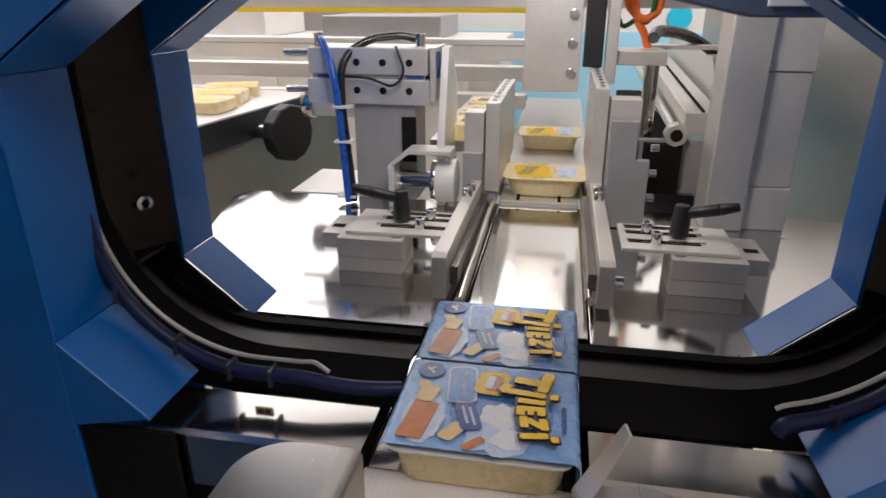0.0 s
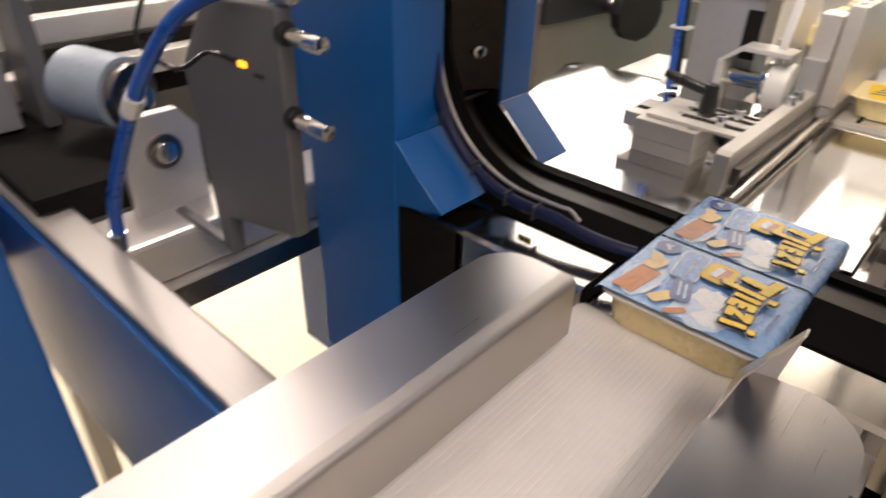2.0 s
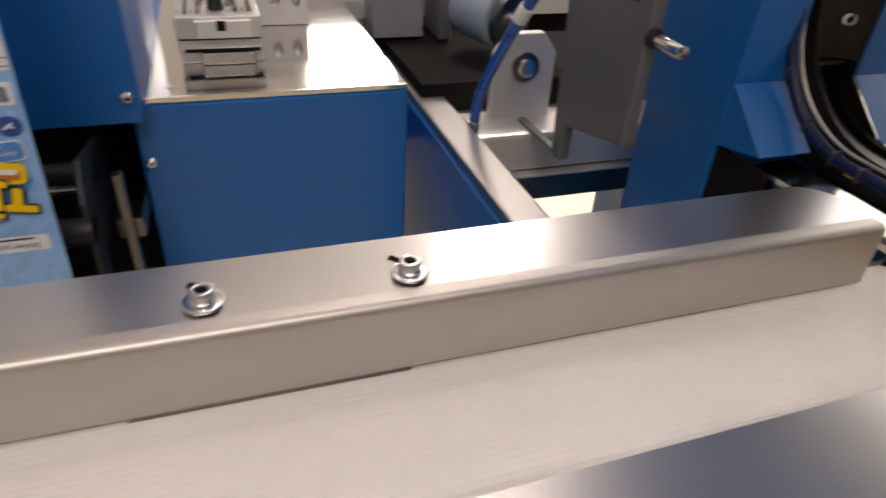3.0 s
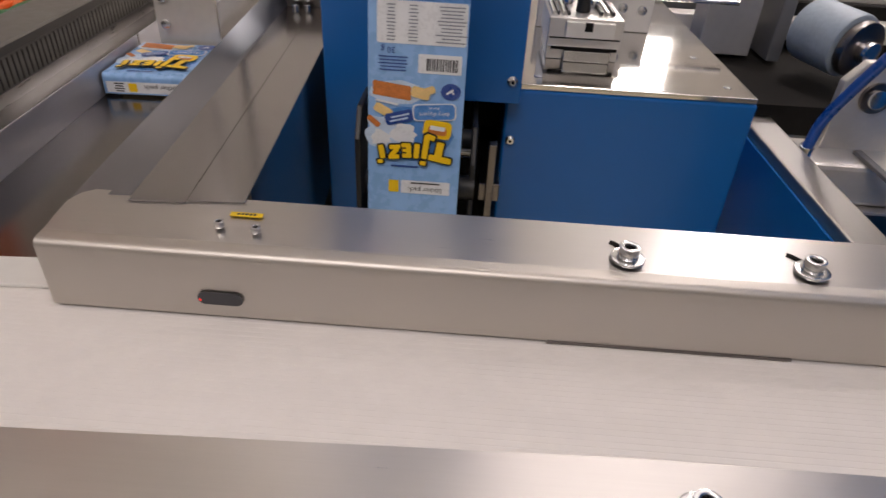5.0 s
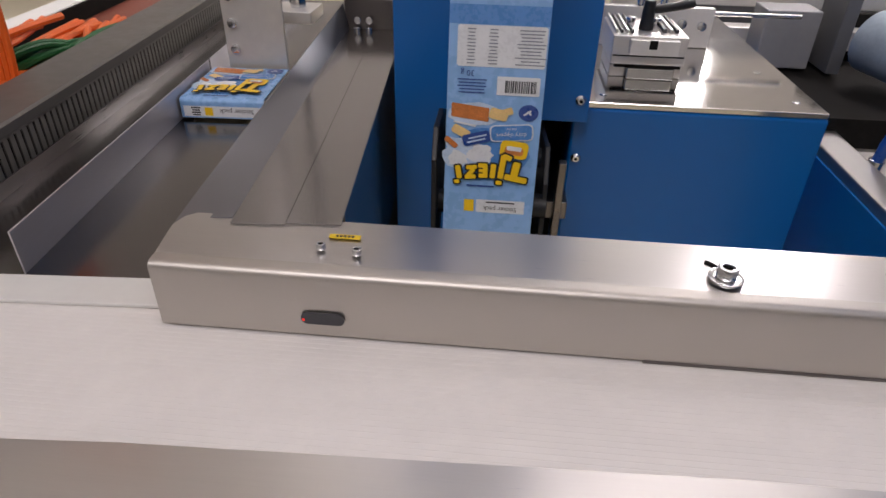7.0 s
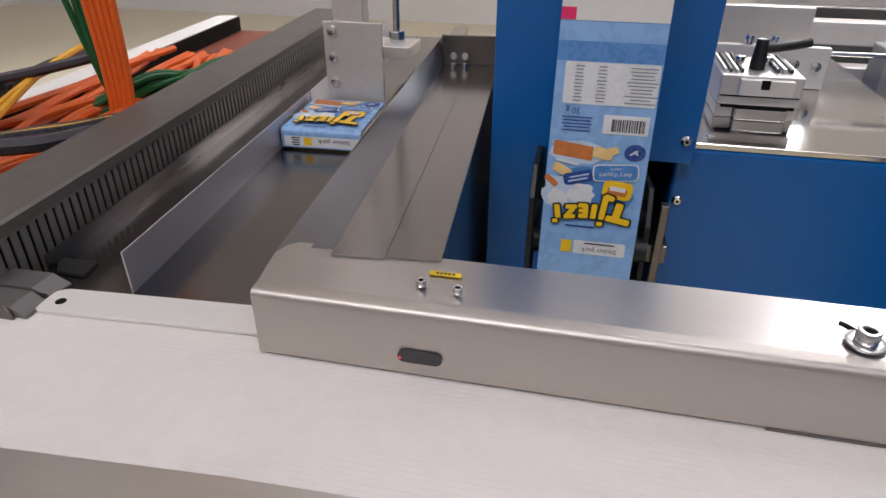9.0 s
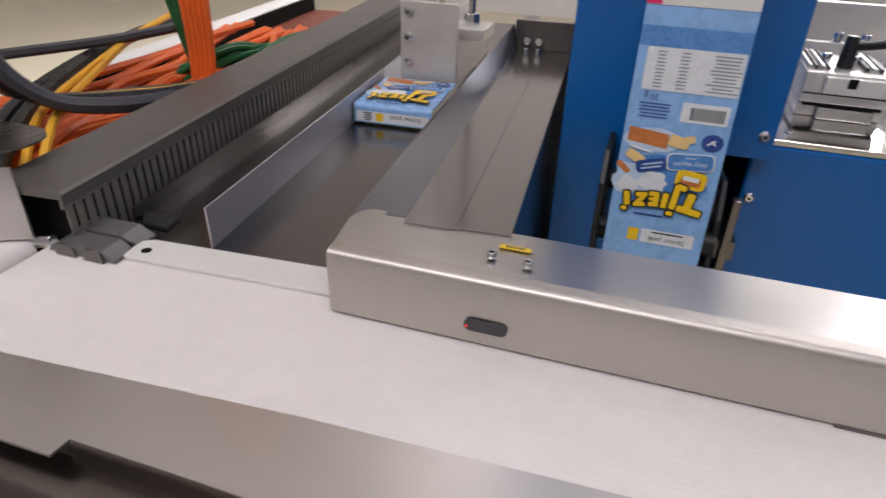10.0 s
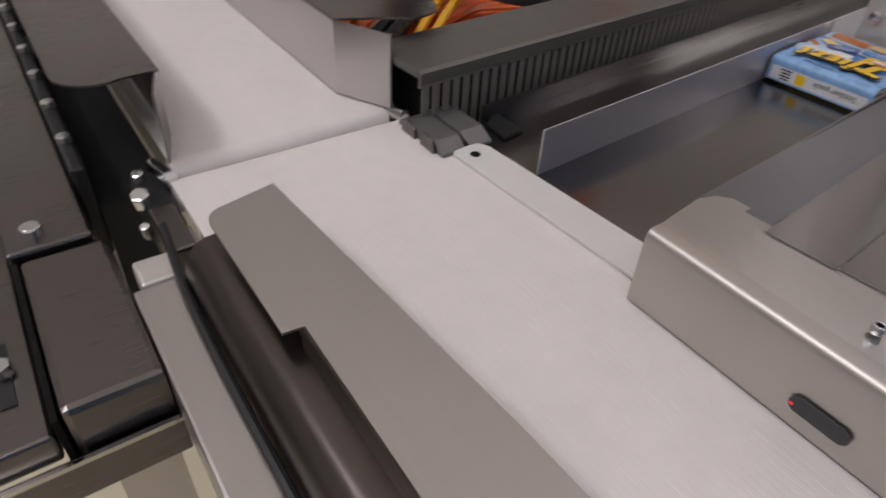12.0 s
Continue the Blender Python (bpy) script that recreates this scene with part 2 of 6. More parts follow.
def prism(outline, axis, a0, a1, bm=None):
    """A flat outline pulled along an axis. Outline in the two other axes, in order."""
    bm = bm or bmesh.new()
    i, j, k = AXES[axis]
    loops = []
    for a in (a0, a1):
        loop = []
        for u, w in outline:
            c = [0, 0, 0]
            c[i], c[j], c[k] = u, w, a
            loop.append(bm.verts.new(c))
        loops.append(loop)
    n = len(outline)
    for s in range(n):
        bm.faces.new((loops[0][s], loops[0][(s + 1) % n], loops[1][(s + 1) % n], loops[1][s]))
    bm.faces.new(loops[0][::-1])
    bm.faces.new(loops[1])
    return bm


def ring(outer, inner, axis, a0, a1, bm=None):
    """A frame between two outlines with the same number of corners."""
    bm = bm or bmesh.new()
    i, j, k = AXES[axis]
    n = len(outer)
    L = {}
    for ai, a in enumerate((a0, a1)):
        for oi, o in enumerate((outer, inner)):
            loop = []
            for u, w in o:
                c = [0, 0, 0]
                c[i], c[j], c[k] = u, w, a
                loop.append(bm.verts.new(c))
            L[ai, oi] = loop
    for s in range(n):
        e = (s + 1) % n
        bm.faces.new((L[0, 0][s], L[0, 0][e], L[1, 0][e], L[1, 0][s]))
        bm.faces.new((L[0, 1][s], L[0, 1][e], L[1, 1][e], L[1, 1][s]))
        bm.faces.new((L[0, 0][s], L[0, 0][e], L[0, 1][e], L[0, 1][s]))
        bm.faces.new((L[1, 0][s], L[1, 0][e], L[1, 1][e], L[1, 1][s]))
    return bm


def rounded(x0, x1, y0, y1, r, seg=5):
    out = []
    for cx, cy, a in ((x1 - r, y0 + r, -90), (x1 - r, y1 - r, 0), (x0 + r, y1 - r, 90), (x0 + r, y0 + r, 180)):
        for s in range(seg + 1):
            t = radians(a + 90 * s / seg)
            out.append((cx + r * math.cos(t), cy + r * math.sin(t)))
    return out


def sheet(path, axis, a0, a1, t, bm=None):
    """A bent sheet: an open profile path with thickness t, pulled along an axis."""
    p = [Vector(q) for q in path]
    left = []
    for i in range(len(p)):
        d = (p[min(i + 1, len(p) - 1)] - p[max(i - 1, 0)]).normalized()
        left.append(p[i] + Vector((-d.y, d.x)) * t)
    return prism([tuple(q) for q in p] + [tuple(q) for q in reversed(left)], axis, a0, a1, bm)


def bend(c, r, a0, a1, seg=5):
    return [(c[0] + r * math.cos(radians(a0 + (a1 - a0) * s / seg)), c[1] + r * math.sin(radians(a0 + (a1 - a0) * s / seg))) for s in range(seg + 1)]


def lettering(text, size, parent, material, m, name="lettering", align="CENTER"):
    cu = bpy.data.curves.new(name, "FONT")
    cu.body, cu.size, cu.align_x, cu.align_y, cu.resolution_u = text, size, align, "CENTER", 2
    tmp = bpy.data.objects.new(name, cu)
    me = bpy.data.meshes.new_from_object(tmp)
    bpy.data.objects.remove(tmp)
    me.materials.clear()
    me.materials.append(material)
    me.transform(m)
    ob = new(name, me)
    ob.parent = parent
    if parent.parent is None and parent.type == "EMPTY" and parent.name not in LOCAL:
        ob.matrix_parent_inverse = parent.matrix_basis.inverted()
    return ob


def socket_screw(name, x, y, z, r, h, washer=0.0, label="zinc-plated socket-head screw", group="", axis="z", sign=1):
    """A socket-head screw standing on a face, with its washer."""
    t = thing(name, label, "screw", (x, y, z), 0, True, group)

    def turn(bm):
        if axis == "x":
            bmesh.ops.rotate(bm, verts=bm.verts, cent=(0, 0, 0), matrix=Matrix.Rotation(radians(90 * sign), 3, "Y"))
        if axis == "y":
            bmesh.ops.rotate(bm, verts=bm.verts, cent=(0, 0, 0), matrix=Matrix.Rotation(radians(-90 * sign), 3, "X"))
        return bm
    z0 = 0.0
    if washer:
        bm = ring([(washer * math.cos(i * math.pi / 12), washer * math.sin(i * math.pi / 12)) for i in range(24)],
                  [(r * 0.6 * math.cos(i * math.pi / 12), r * 0.6 * math.sin(i * math.pi / 12)) for i in range(24)], "z", 0, washer * 0.16)
        part("washer", turn(bm), ZINC, t, "", washer * 0.03, True)
        z0 = washer * 0.16
    hexa = [(r * 0.55 * math.cos(i * math.pi / 12), r * 0.55 * math.sin(i * math.pi / 12)) for i in range(24)]
    bm = ring([(r * math.cos(i * math.pi / 12), r * math.sin(i * math.pi / 12)) for i in range(24)], hexa, "z", z0, z0 + h)
    part("head", turn(bm), ZINC, t, "", r * 0.08, True)
    bm = rod((0, 0, z0 + h * 0.25), (0, 0, z0 + h * 0.4), r * 0.57, 6)
    part("hex_socket", turn(bm), DARK, t, "dark hexagon socket")
    return t


def button_screw(name, x, y, z, r, axis="y", label="zinc-plated button-head screw"):
    t = thing(name, label, "screw", (x, y, z), 0, True)
    bm = rod((0, 0, 0), (0, 0, r * 0.35), r, 20)
    rod((0, 0, r * 0.35), (0, 0, r * 0.75), r, 20, bm, r * 0.6)
    s = rod((0, 0, r * 0.6), (0, 0, r * 0.79), r * 0.33, 6)
    for b in (bm, s):
        if axis == "y":
            bmesh.ops.rotate(b, verts=b.verts, cent=(0, 0, 0), matrix=Matrix.Rotation(radians(90), 3, "X"))
    part("head", bm, ZINC, t, "", 0, True)
    part("hex_socket", s, DARK, t, "dark hexagon socket")
    return t


# ---------- hall ----------
solo("floor", box(-6, 7, -6, 6, -0.1, 0), FLOORM, "beige smooth exhibition hall floor", "floor", kind="structure")
solo("ceiling", box(-6, 7, -6, 6, 5.2, 5.3), CEILM, "white painted hall ceiling", "ceiling", kind="structure")
# unseen walls, kept pale so that steel reflections come out brighter
solo("wall_north", box(-6, 7, 6, 6.1, 0, 5.2), WALLM, "unseen pale grey hall wall added as a reflector", "wall", kind="structure")
solo("wall_south", box(-6, 7, -6.1, -6, 0, 5.2), WALLM, "unseen pale grey hall wall added as a reflector", "wall", kind="structure")
solo("wall_west", box(-6.1, -6, -6, 6, 0, 5.2), WALLM, "unseen pale grey hall wall added as a reflector", "wall", kind="structure")
solo("wall_east", box(7, 7.1, -6, 6, 0, 5.2), WALLM, "unseen pale grey hall wall added as a reflector", "wall", kind="structure")

# ---------- outfeed conveyor ----------
Z = 0.9
conveyor = thing("outfeed_conveyor", "white ribbed belt conveyor on a stainless steel frame", "conveyor", (0.3, -0.08, 0))


def ribbed_belt(x0, x1, y0, y1, z, pitch=0.0042):
    prof = []
    n = int((y1 - y0) / pitch)
    for i in range(n):
        y = y0 + i * pitch
        prof += [(y, z), (y + pitch * 0.78, z), (y + pitch * 0.85, z - 0.00016), (y + pitch * 0.94, z - 0.00016)]
    prof += [(y1, z), (y1, z - 0.003), (y0, z - 0.003)]
    return prism(prof, "x", x0, x1)


part("belt", ribbed_belt(-0.243, 0.838, -0.178, 0.016, Z), BELT, conveyor, "white lengthwise ribbed conveyor belt")
part("end_roller", rod((-0.243, -0.178, Z - 0.011), (-0.243, 0.014, Z - 0.011), 0.011, 24), BELT, conveyor, "white belt-wrapped end roller", 0, True)
part("head_roller", rod((0.838, -0.178, Z - 0.011), (0.838, 0.014, Z - 0.011), 0.011, 24), BELT, conveyor, "white belt-wrapped roller", 0, True)
part("bed", box(-0.23, 0.83, -0.17, 0.01, Z - 0.05, Z - 0.004), STEEL, conveyor, "steel slider bed")
part("side_rail", box(-0.23, 0.85, 0.018, 0.03, Z - 0.07, Z - 0.008), STEEL, conveyor, "steel side rail", 0.001)
part("side_rail", box(-0.2, 0.85, -0.19, -0.18, Z - 0.07, Z - 0.006), STEEL, conveyor, "steel side rail", 0.001)
for lx in (-0.1, 0.72):
    for ly in (-0.17, 0.0):
        part("leg", box(lx, lx + 0.03, ly - 0.015, ly + 0.015, 0, Z - 0.05), STEEL, conveyor, "steel leg", 0.002)
strip = thing("guide_strip", "white plastic transfer strip beside the belt", "guide", (-0.09, 0.03, Z - 0.01))
part("strip", prism([(0.02, 0.0178), (0.02, 0.0495), (-0.172, 0.036)] + [(-0.1795, 0.0315), (-0.1815, 0.026), (-0.179, 0.0085), (-0.1765, 0.0065)], "z", Z + 0.0004, Z + 0.0032), WHITEPLASTIC, strip, "", 0.0006)
part("screw_hole", rod((-0.167, 0.0195, Z + 0.002), (-0.167, 0.0195, Z + 0.0035), 0.004, 16), DARK, strip, "dark countersunk screw hole")

# second belt going on from the first one
belt2 = thing("onward_conveyor", "white belt conveyor going on between steel side guards", "conveyor", (-0.6, -0.09, 0))
part("belt", ribbed_belt(-1.5, -0.268, -0.172, 0.0, Z + 0.004), BELT, belt2, "white conveyor belt")
part("nose_roller", rod((-0.268, -0.172, Z - 0.007), (-0.268, 0.0, Z - 0.007), 0.011, 24), BELT, belt2, "white belt-wrapped nose roller", 0, True)
part("bed", box(-1.5, -0.28, -0.165, -0.007, Z - 0.05, Z - 0.001), STEEL, belt2, "steel bed")
part("leg", box(-1.2, -1.16, -0.17, 0.0, 0, Z - 0.05), STEEL, belt2, "steel leg")
for sy in (-0.181, 0.004):
    t = thing("bearing_bolt", "zinc-plated bearing bolt beside a belt roller", "bolt", (-0.262, sy, Z))
    part("bolt_head", rod((-0.268, sy, Z + 0.0), (-0.246, sy + 0.004, Z + 0.002), 0.006, 6), ZINC, t, "", 0.0008)
    part("pin", rod((-0.278, sy, Z - 0.002), (-0.262, sy, Z - 0.002), 0.0045, 14), POLISHED, t)

# ---------- guard along the belt's outer side ----------
guard = thing("side_guard", "folded stainless steel guard along the belt edge", "guard", (0.3, -0.15, Z))
outline = bend((0.77, -0.146), 0.0365, -90, 0, 8) + [(0.8035, -0.128), (0.80, -0.116), (0.745, -0.1135), (0.33, -0.117), (0.05, -0.1275), (-0.147, -0.141)] + bend((-0.128, -0.171), 0.012, 180, 270, 5) + [(-0.0375, -0.183), (-0.0365, -0.173)]
part("guard_plate", prism(outline, "z", Z + 0.0405, Z + 0.042), COVERTOP, guard, "flat brushed steel plate with a rounded corner")
part("guard_wall", box(-0.14, 0.762, -0.171, -0.1695, Z + 0.001, Z + 0.040), STEEL, guard, "upright wall under the plate")
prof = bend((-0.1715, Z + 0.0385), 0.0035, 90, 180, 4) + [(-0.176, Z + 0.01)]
# same folded sheet as the plate; its shaded side is put into the colour
part("guard_fold", sheet(prof, "x", -0.0365, 0.762, 0.0012), CHANNELSTEEL, guard, "bent down edge in a shaded steel tone", 0, True)
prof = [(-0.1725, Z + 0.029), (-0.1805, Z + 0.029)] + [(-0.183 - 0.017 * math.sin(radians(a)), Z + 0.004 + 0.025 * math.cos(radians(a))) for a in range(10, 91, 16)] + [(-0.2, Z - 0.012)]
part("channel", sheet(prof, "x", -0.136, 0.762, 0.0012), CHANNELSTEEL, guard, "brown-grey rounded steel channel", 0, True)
bm = bmesh.new()
v = [bm.verts.new(p) for p in ((0.745, -0.1135, Z + 0.0405), (0.775, -0.118, Z + 0.055), (0.791, -0.136, Z + 0.084), (0.806, -0.135, Z + 0.08), (0.82, -0.127, Z + 0.027), (0.80, -0.112, Z + 0.0405))]
w = [bm.verts.new((q.co.x, q.co.y - 0.0013, q.co.z)) for q in v]
bm.faces.new(v), bm.faces.new(w[::-1])
for i in range(6):
    bm.faces.new((v[i], w[i], w[(i + 1) % 6], v[(i + 1) % 6]))
part("end_tab", bm, STEEL, guard, "bent up lead-in tab")
socket_screw("guard_bolt", 0.471, -0.1355, Z + 0.0422, 0.0062, 0.0075, 0.0105, "zinc-plated socket-head bolt on the side guard", "bolts on the guard")
socket_screw("guard_bolt", 0.356, -0.1425, Z + 0.0422, 0.0062, 0.0075, 0.0105, "zinc-plated socket-head bolt on the side guard", "bolts on the guard")
rail = thing("frame_rail", "pale square steel frame bar beside the conveyor", "rail", (0.3, -0.21, Z))
part("bar", box(-0.148, 0.95, -0.2265, -0.2015, Z - 0.04, Z), STEEL, rail, "", 0.002)
part("end_block", box(-0.172, -0.1485, -0.221, -0.199, Z - 0.03, Z + 0.001), ALU, rail, "pale end block", 0.002)
for lx in (0.1, 0.8):
    part("leg", box(lx, lx + 0.03, -0.222, -0.199, 0, Z - 0.0405), STEEL, rail, "steel leg")
sidebox = thing("drive_housing", "dark stainless steel drive housing beside the belt end", "housing", (-0.15, -0.25, Z))
part("housing", box(-0.208, -0.084, -0.2735, -0.2265, Z - 0.05, Z - 0.001), DARKSTEEL, sidebox, "", 0.004)
part("edge_strip", box(-0.21, -0.0835, -0.2775, -0.2745, Z - 0.05, Z - 0.004), DARK, sidebox, "black edge strip")
part("apron", box(-0.082, -0.0795, -0.45, -0.226, Z - 0.058, Z - 0.03), DARKSTEEL, sidebox, "dark steel apron", 0.001)
part("apron_edge", box(-0.0795, -0.0775, -0.45, -0.226, Z - 0.032, Z - 0.029), POLISHED, sidebox, "bright folded edge")
part("leg", box(-0.19, -0.15, -0.27, -0.23, 0, Z - 0.051), STEEL, sidebox, "steel leg")
part("bolt_slot", box(-0.155, -0.11, -0.296, -0.289, Z - 0.0119, Z - 0.0112), BLACK, sidebox, "dark bolt slot")
part("bolt", rod((-0.133, -0.2925, Z - 0.0112), (-0.133, -0.2925, Z - 0.004), 0.006, 6), ZINC, sidebox, "zinc bolt", 0.001)
part("deck", box(-0.6, -0.083, -0.55, -0.2785, Z - 0.03, Z - 0.012), DARKSTEEL, sidebox, "dark steel deck plate", 0.002)
part("deck_bolt", rod((-0.226, -0.262, Z + 0.002), (-0.226, -0.262, Z + 0.008), 0.006, 14), ZINC, sidebox, "zinc bolt", 0.001)
linkrod = thing("pivot_linkage", "black pivot rods with bright nuts beside the belt joint", "linkage", (-0.2, -0.2, Z))
part("rod", tube([(-0.19, -0.197, Z + 0.006), (-0.1, -0.2035, Z + 0.004), (0.1, -0.2035, Z + 0.003), (0.8, -0.2035, Z + 0.003)], 0.0026, 8, 4), BLACK, linkrod, "thin black cable", 0, True)
for px, py, pr in ((-0.236, -0.198, 0.0065), (-0.262, -0.193, 0.0042), (-0.2, -0.204, 0.0036)):
    part("nut", rod((px, py, Z - 0.006), (px + 0.003, py - 0.002, Z + 0.005), pr, 6), ZINC, linkrod, "bright nut", 0.0012)
part("pivot_block", box(-0.268, -0.2, -0.2, -0.181, Z - 0.03, Z - 0.002), BLACK, linkrod, "black pivot block", 0.003)
part("pivot_plate", box(-0.215, -0.165, -0.2, -0.184, Z - 0.02, Z + 0.004), DARKSTEEL, linkrod, "dark pivot plate", 0.002)

# side guards of the second belt
rg = thing("onward_guard", "stainless steel side guard with a flared end", "guard", (-0.5, 0.0, Z))
plan = [(-1.4, -0.024), (-0.302, -0.024), (-0.256, 0.0), (-0.256, 0.0015), (-0.303, -0.0225), (-1.4, -0.0225)]
part("wall", prism(plan, "z", Z + 0.006, Z + 0.066), STEEL, rg, "upright wall with a flared end")
cap = [(-1.4, -0.0235), (-0.302, -0.0235)] + bend((-0.305, 0.04), 0.03, -40, 90, 5) + [(-1.4, 0.07)]
part("cap_plate", prism(cap, "z", Z + 0.0662, Z + 0.0678), DARKSTEEL, rg, "dark top plate with a rounded corner")
lg = thing("onward_guard", "dark stainless steel side guard with a rounded corner", "guard", (-0.5, -0.2, Z))
plan = [(-1.4, -0.160), (-0.30, -0.160), (-0.258, -0.172), (-0.258, -0.1735), (-0.30, -0.1615), (-1.4, -0.1615)]
part("wall", prism(plan, "z", Z + 0.006, Z + 0.056), DARKSTEEL, lg, "upright wall")
cap = [(-1.4, -0.1595), (-0.292, -0.1595)] + bend((-0.312, -0.197), 0.026, 30, -90, 6) + [(-1.4, -0.223)]
part("cap_plate", prism(cap, "z", Z + 0.0562, Z + 0.0578), DARKSTEEL, lg, "dark top plate with a rounded corner")
part("frame_side", box(-1.4, -0.27, -0.2215, -0.1745, Z - 0.14, Z - 0.02), BLACK, lg, "black frame side")
part("outer_rail", box(-1.4, -0.27, -0.232, -0.222, Z - 0.06, Z + 0.012), BLACK, lg, "black outer rail", 0.002)
part("outer_plate", box(-1.4, -0.2105, -0.278, -0.2325, Z - 0.04, Z + 0.002), DARKSTEEL, lg, "dark outer plate", 0.002)
for k in range(6):
    part("rail_bolt", rod((-0.31 - 0.06 * k, -0.227, Z + 0.012), (-0.31 - 0.06 * k, -0.227, Z + 0.018), 0.005, 12), ZINC, lg, "small zinc bolt", 0.0008)

# ---------- front cover over the drive ----------
cover = thing("belt_cover", "stainless steel hat-section cover along the belt", "cover", (0.4, 0.03, Z))
prof = [(0.0, Z + 0.0025)] + bend((0.005, Z + 0.045), 0.005, 180, 90, 5) + [(0.012, Z + 0.05)]
part("cover_sheet", sheet(prof, "x", 0.0, 0.799, -0.0015), FRONTSTEEL, cover, "brushed stainless front with a rounded bend", 0, True)
top = [(0.0, 0.012), (0.799, 0.012)] + bend((0.769, 0.034), 0.03, 0, 90, 8) + [(0.006, 0.0638), (-0.001, 0.058), (-0.0045, 0.047), (-0.003, 0.033)]
part("cover_top", prism(top, "z", Z + 0.0485, Z + 0.05), COVERTOP, cover, "brushed stainless top with a rounded corner")
wallp = [(0.7985, 0.0015), (0.7985, 0.034)] + bend((0.769, 0.034), 0.0295, 0, 90, 8) + [(0.001, 0.0635), (0.001, 0.062)] + bend((0.769, 0.034), 0.028, 90, 0, 8) + [(0.797, 0.0015)]
part("cover_back", prism(wallp, "z", Z + 0.003, Z + 0.0484), STEEL, cover, "brushed stainless back and end", 0, True)
part("end_plate", box(0.0006, 0.002, 0.0018, 0.062, Z + 0.003, Z + 0.0484), STEEL, cover, "closed end")
part("lower_lip", box(0.31, 0.46, -0.0006, 0.0005, Z + 0.0006, Z + 0.0026), DARKSTEEL, cover, "lower sheet lip")
slot = rounded(0.0945, 0.1225, Z + 0.0125, Z + 0.0215, 0.0044)
part("sensor_slot", prism(slot, "y", -0.0019, -0.0012), GREYC, cover, "dark oblong sensor slot")
part("sensor_led", rod((0.0962, -0.0022, Z + 0.0158), (0.0962, -0.0019, Z + 0.0158), 0.0008, 10), LEDRED, cover, "tiny red sensor light")
for bx in (0.354, 0.4645):
    part("adjusting_slot", tube([(bx - 0.0075, 0.043, Z + 0.0488), (bx - 0.005, 0.0415, Z + 0.0488), (bx - 0.001, 0.036, Z + 0.0488), (bx, 0.028, Z + 0.0488)], 0.0028, 8, 5), DARK, cover, "dark curved adjusting slot")
    socket_screw("cover_bolt", bx, 0.024, Z + 0.0512, 0.0062, 0.0075, 0.0105, "zinc-plated socket-head bolt with washer on the cover", "bolts on the cover")
for sx, sy in ((0.103, 0.027), (0.127, 0.0235)):
    socket_screw("cover_screw", sx, sy, Z + 0.0512, 0.003, 0.0042, 0, "small zinc socket screw on the cover", "small screws on the cover")
st = thing("marking_sticker", "small yellow marking sticker on the cover", "sticker", (0.115, 0.043, Z + 0.051))
bm = prism(rounded(-0.0105, 0.0105, -0.0024, 0.0024, 0.0006), "z", 0, 0.0004)
LOCAL.add(st.name)
part("sticker", bm, ADHESIVE, st)
for k in range(5):
    part("print_bar", box(-0.006 + k * 0.0026, -0.0042 + k * 0.0026, -0.0011, 0.0011, 0.0004, 0.0006), INKBLACK, st, "dark bar of unreadable print")

# ---------- transfer lane ----------
lane = thing("transfer_lane", "stainless steel transfer lane with raised side flange", "lane", (0.02, 0.05, 0), 4.0, True)
# local: x across the lane, y along it
part("lane_floor", box(-0.145, -0.0015, 0.0, 0.95, Z - 0.012, Z + 0.0005), LANESTEEL, lane, "dark worn steel lane floor")
part("lane_floor", box(-0.235, -0.1465, 0.004, 0.95, Z - 0.014, Z - 0.004), LANESTEEL, lane, "dark steel floor strip")
bm = bmesh.new()
N = 12
rows = []
for k in range(N + 1):
    f = k / N
    y = -0.004 + 0.536 * f
    rows.append([Vector((-0.0275 + 0.036 * f, y + (0.012 if k == 0 else 0), Z + 0.0475 + 0.037 * f - (0.0 if k else 0.001))), Vector((0.003 + 0.012 * f, y + 0.012 * (1 - f), Z + 0.0508)), Vector((0.013 + 0.012 * f, y + 0.012 * (1 - f), Z + 0.0508))])
low = [[p - Vector((0, 0, 0.0022)) for p in r] for r in rows]
up = [[bm.verts.new(p) for p in r] for r in rows]
dn = [[bm.verts.new(p) for p in r] for r in low]
for a, b in zip(range(N), range(1, N + 1)):
    for c in range(2):
        bm.faces.new((up[a][c], up[b][c], up[b][c + 1], up[a][c + 1]))
        bm.faces.new((dn[a][c], dn[a][c + 1], dn[b][c + 1], dn[b][c]))
    bm.faces.new((up[a][0], dn[a][0], dn[b][0], up[b][0]))
    bm.faces.new((up[a][2], up[b][2], dn[b][2], dn[a][2]))
for r in (0, N):
    for c in range(2):
        bm.faces.new((up[r][c], up[r][c + 1], dn[r][c + 1], dn[r][c]))
part("flange", bm, SATIN, lane, "raised sloping steel flange", 0, True)
part("lane_wall", box(-0.0285, -0.027, 0.0, 0.53, Z + 0.0007, Z + 0.0455), STEEL_Y, lane, "side wall of the lane")
part("lane_wall_back", box(-0.0265, 0.0, 0.53, 0.95, Z + 0.0007, Z + 0.02), STEEL_Y, lane, "low side wall of the lane")
part("top_plate", box(0.014, 0.051, 0.0, 0.53, Z + 0.0502, Z + 0.0512), STEEL_Y, lane, "flat brushed steel top plate")
part("top_plate", box(0.0514, 0.089, 0.002, 0.53, Z + 0.0502, Z + 0.0511), STEEL_Y, lane, "flat brushed steel top plate")
part("plate_side", box(0.087, 0.089, 0.018, 0.53, Z - 0.12, Z + 0.0501), STEEL_Y, lane, "steel side wall")
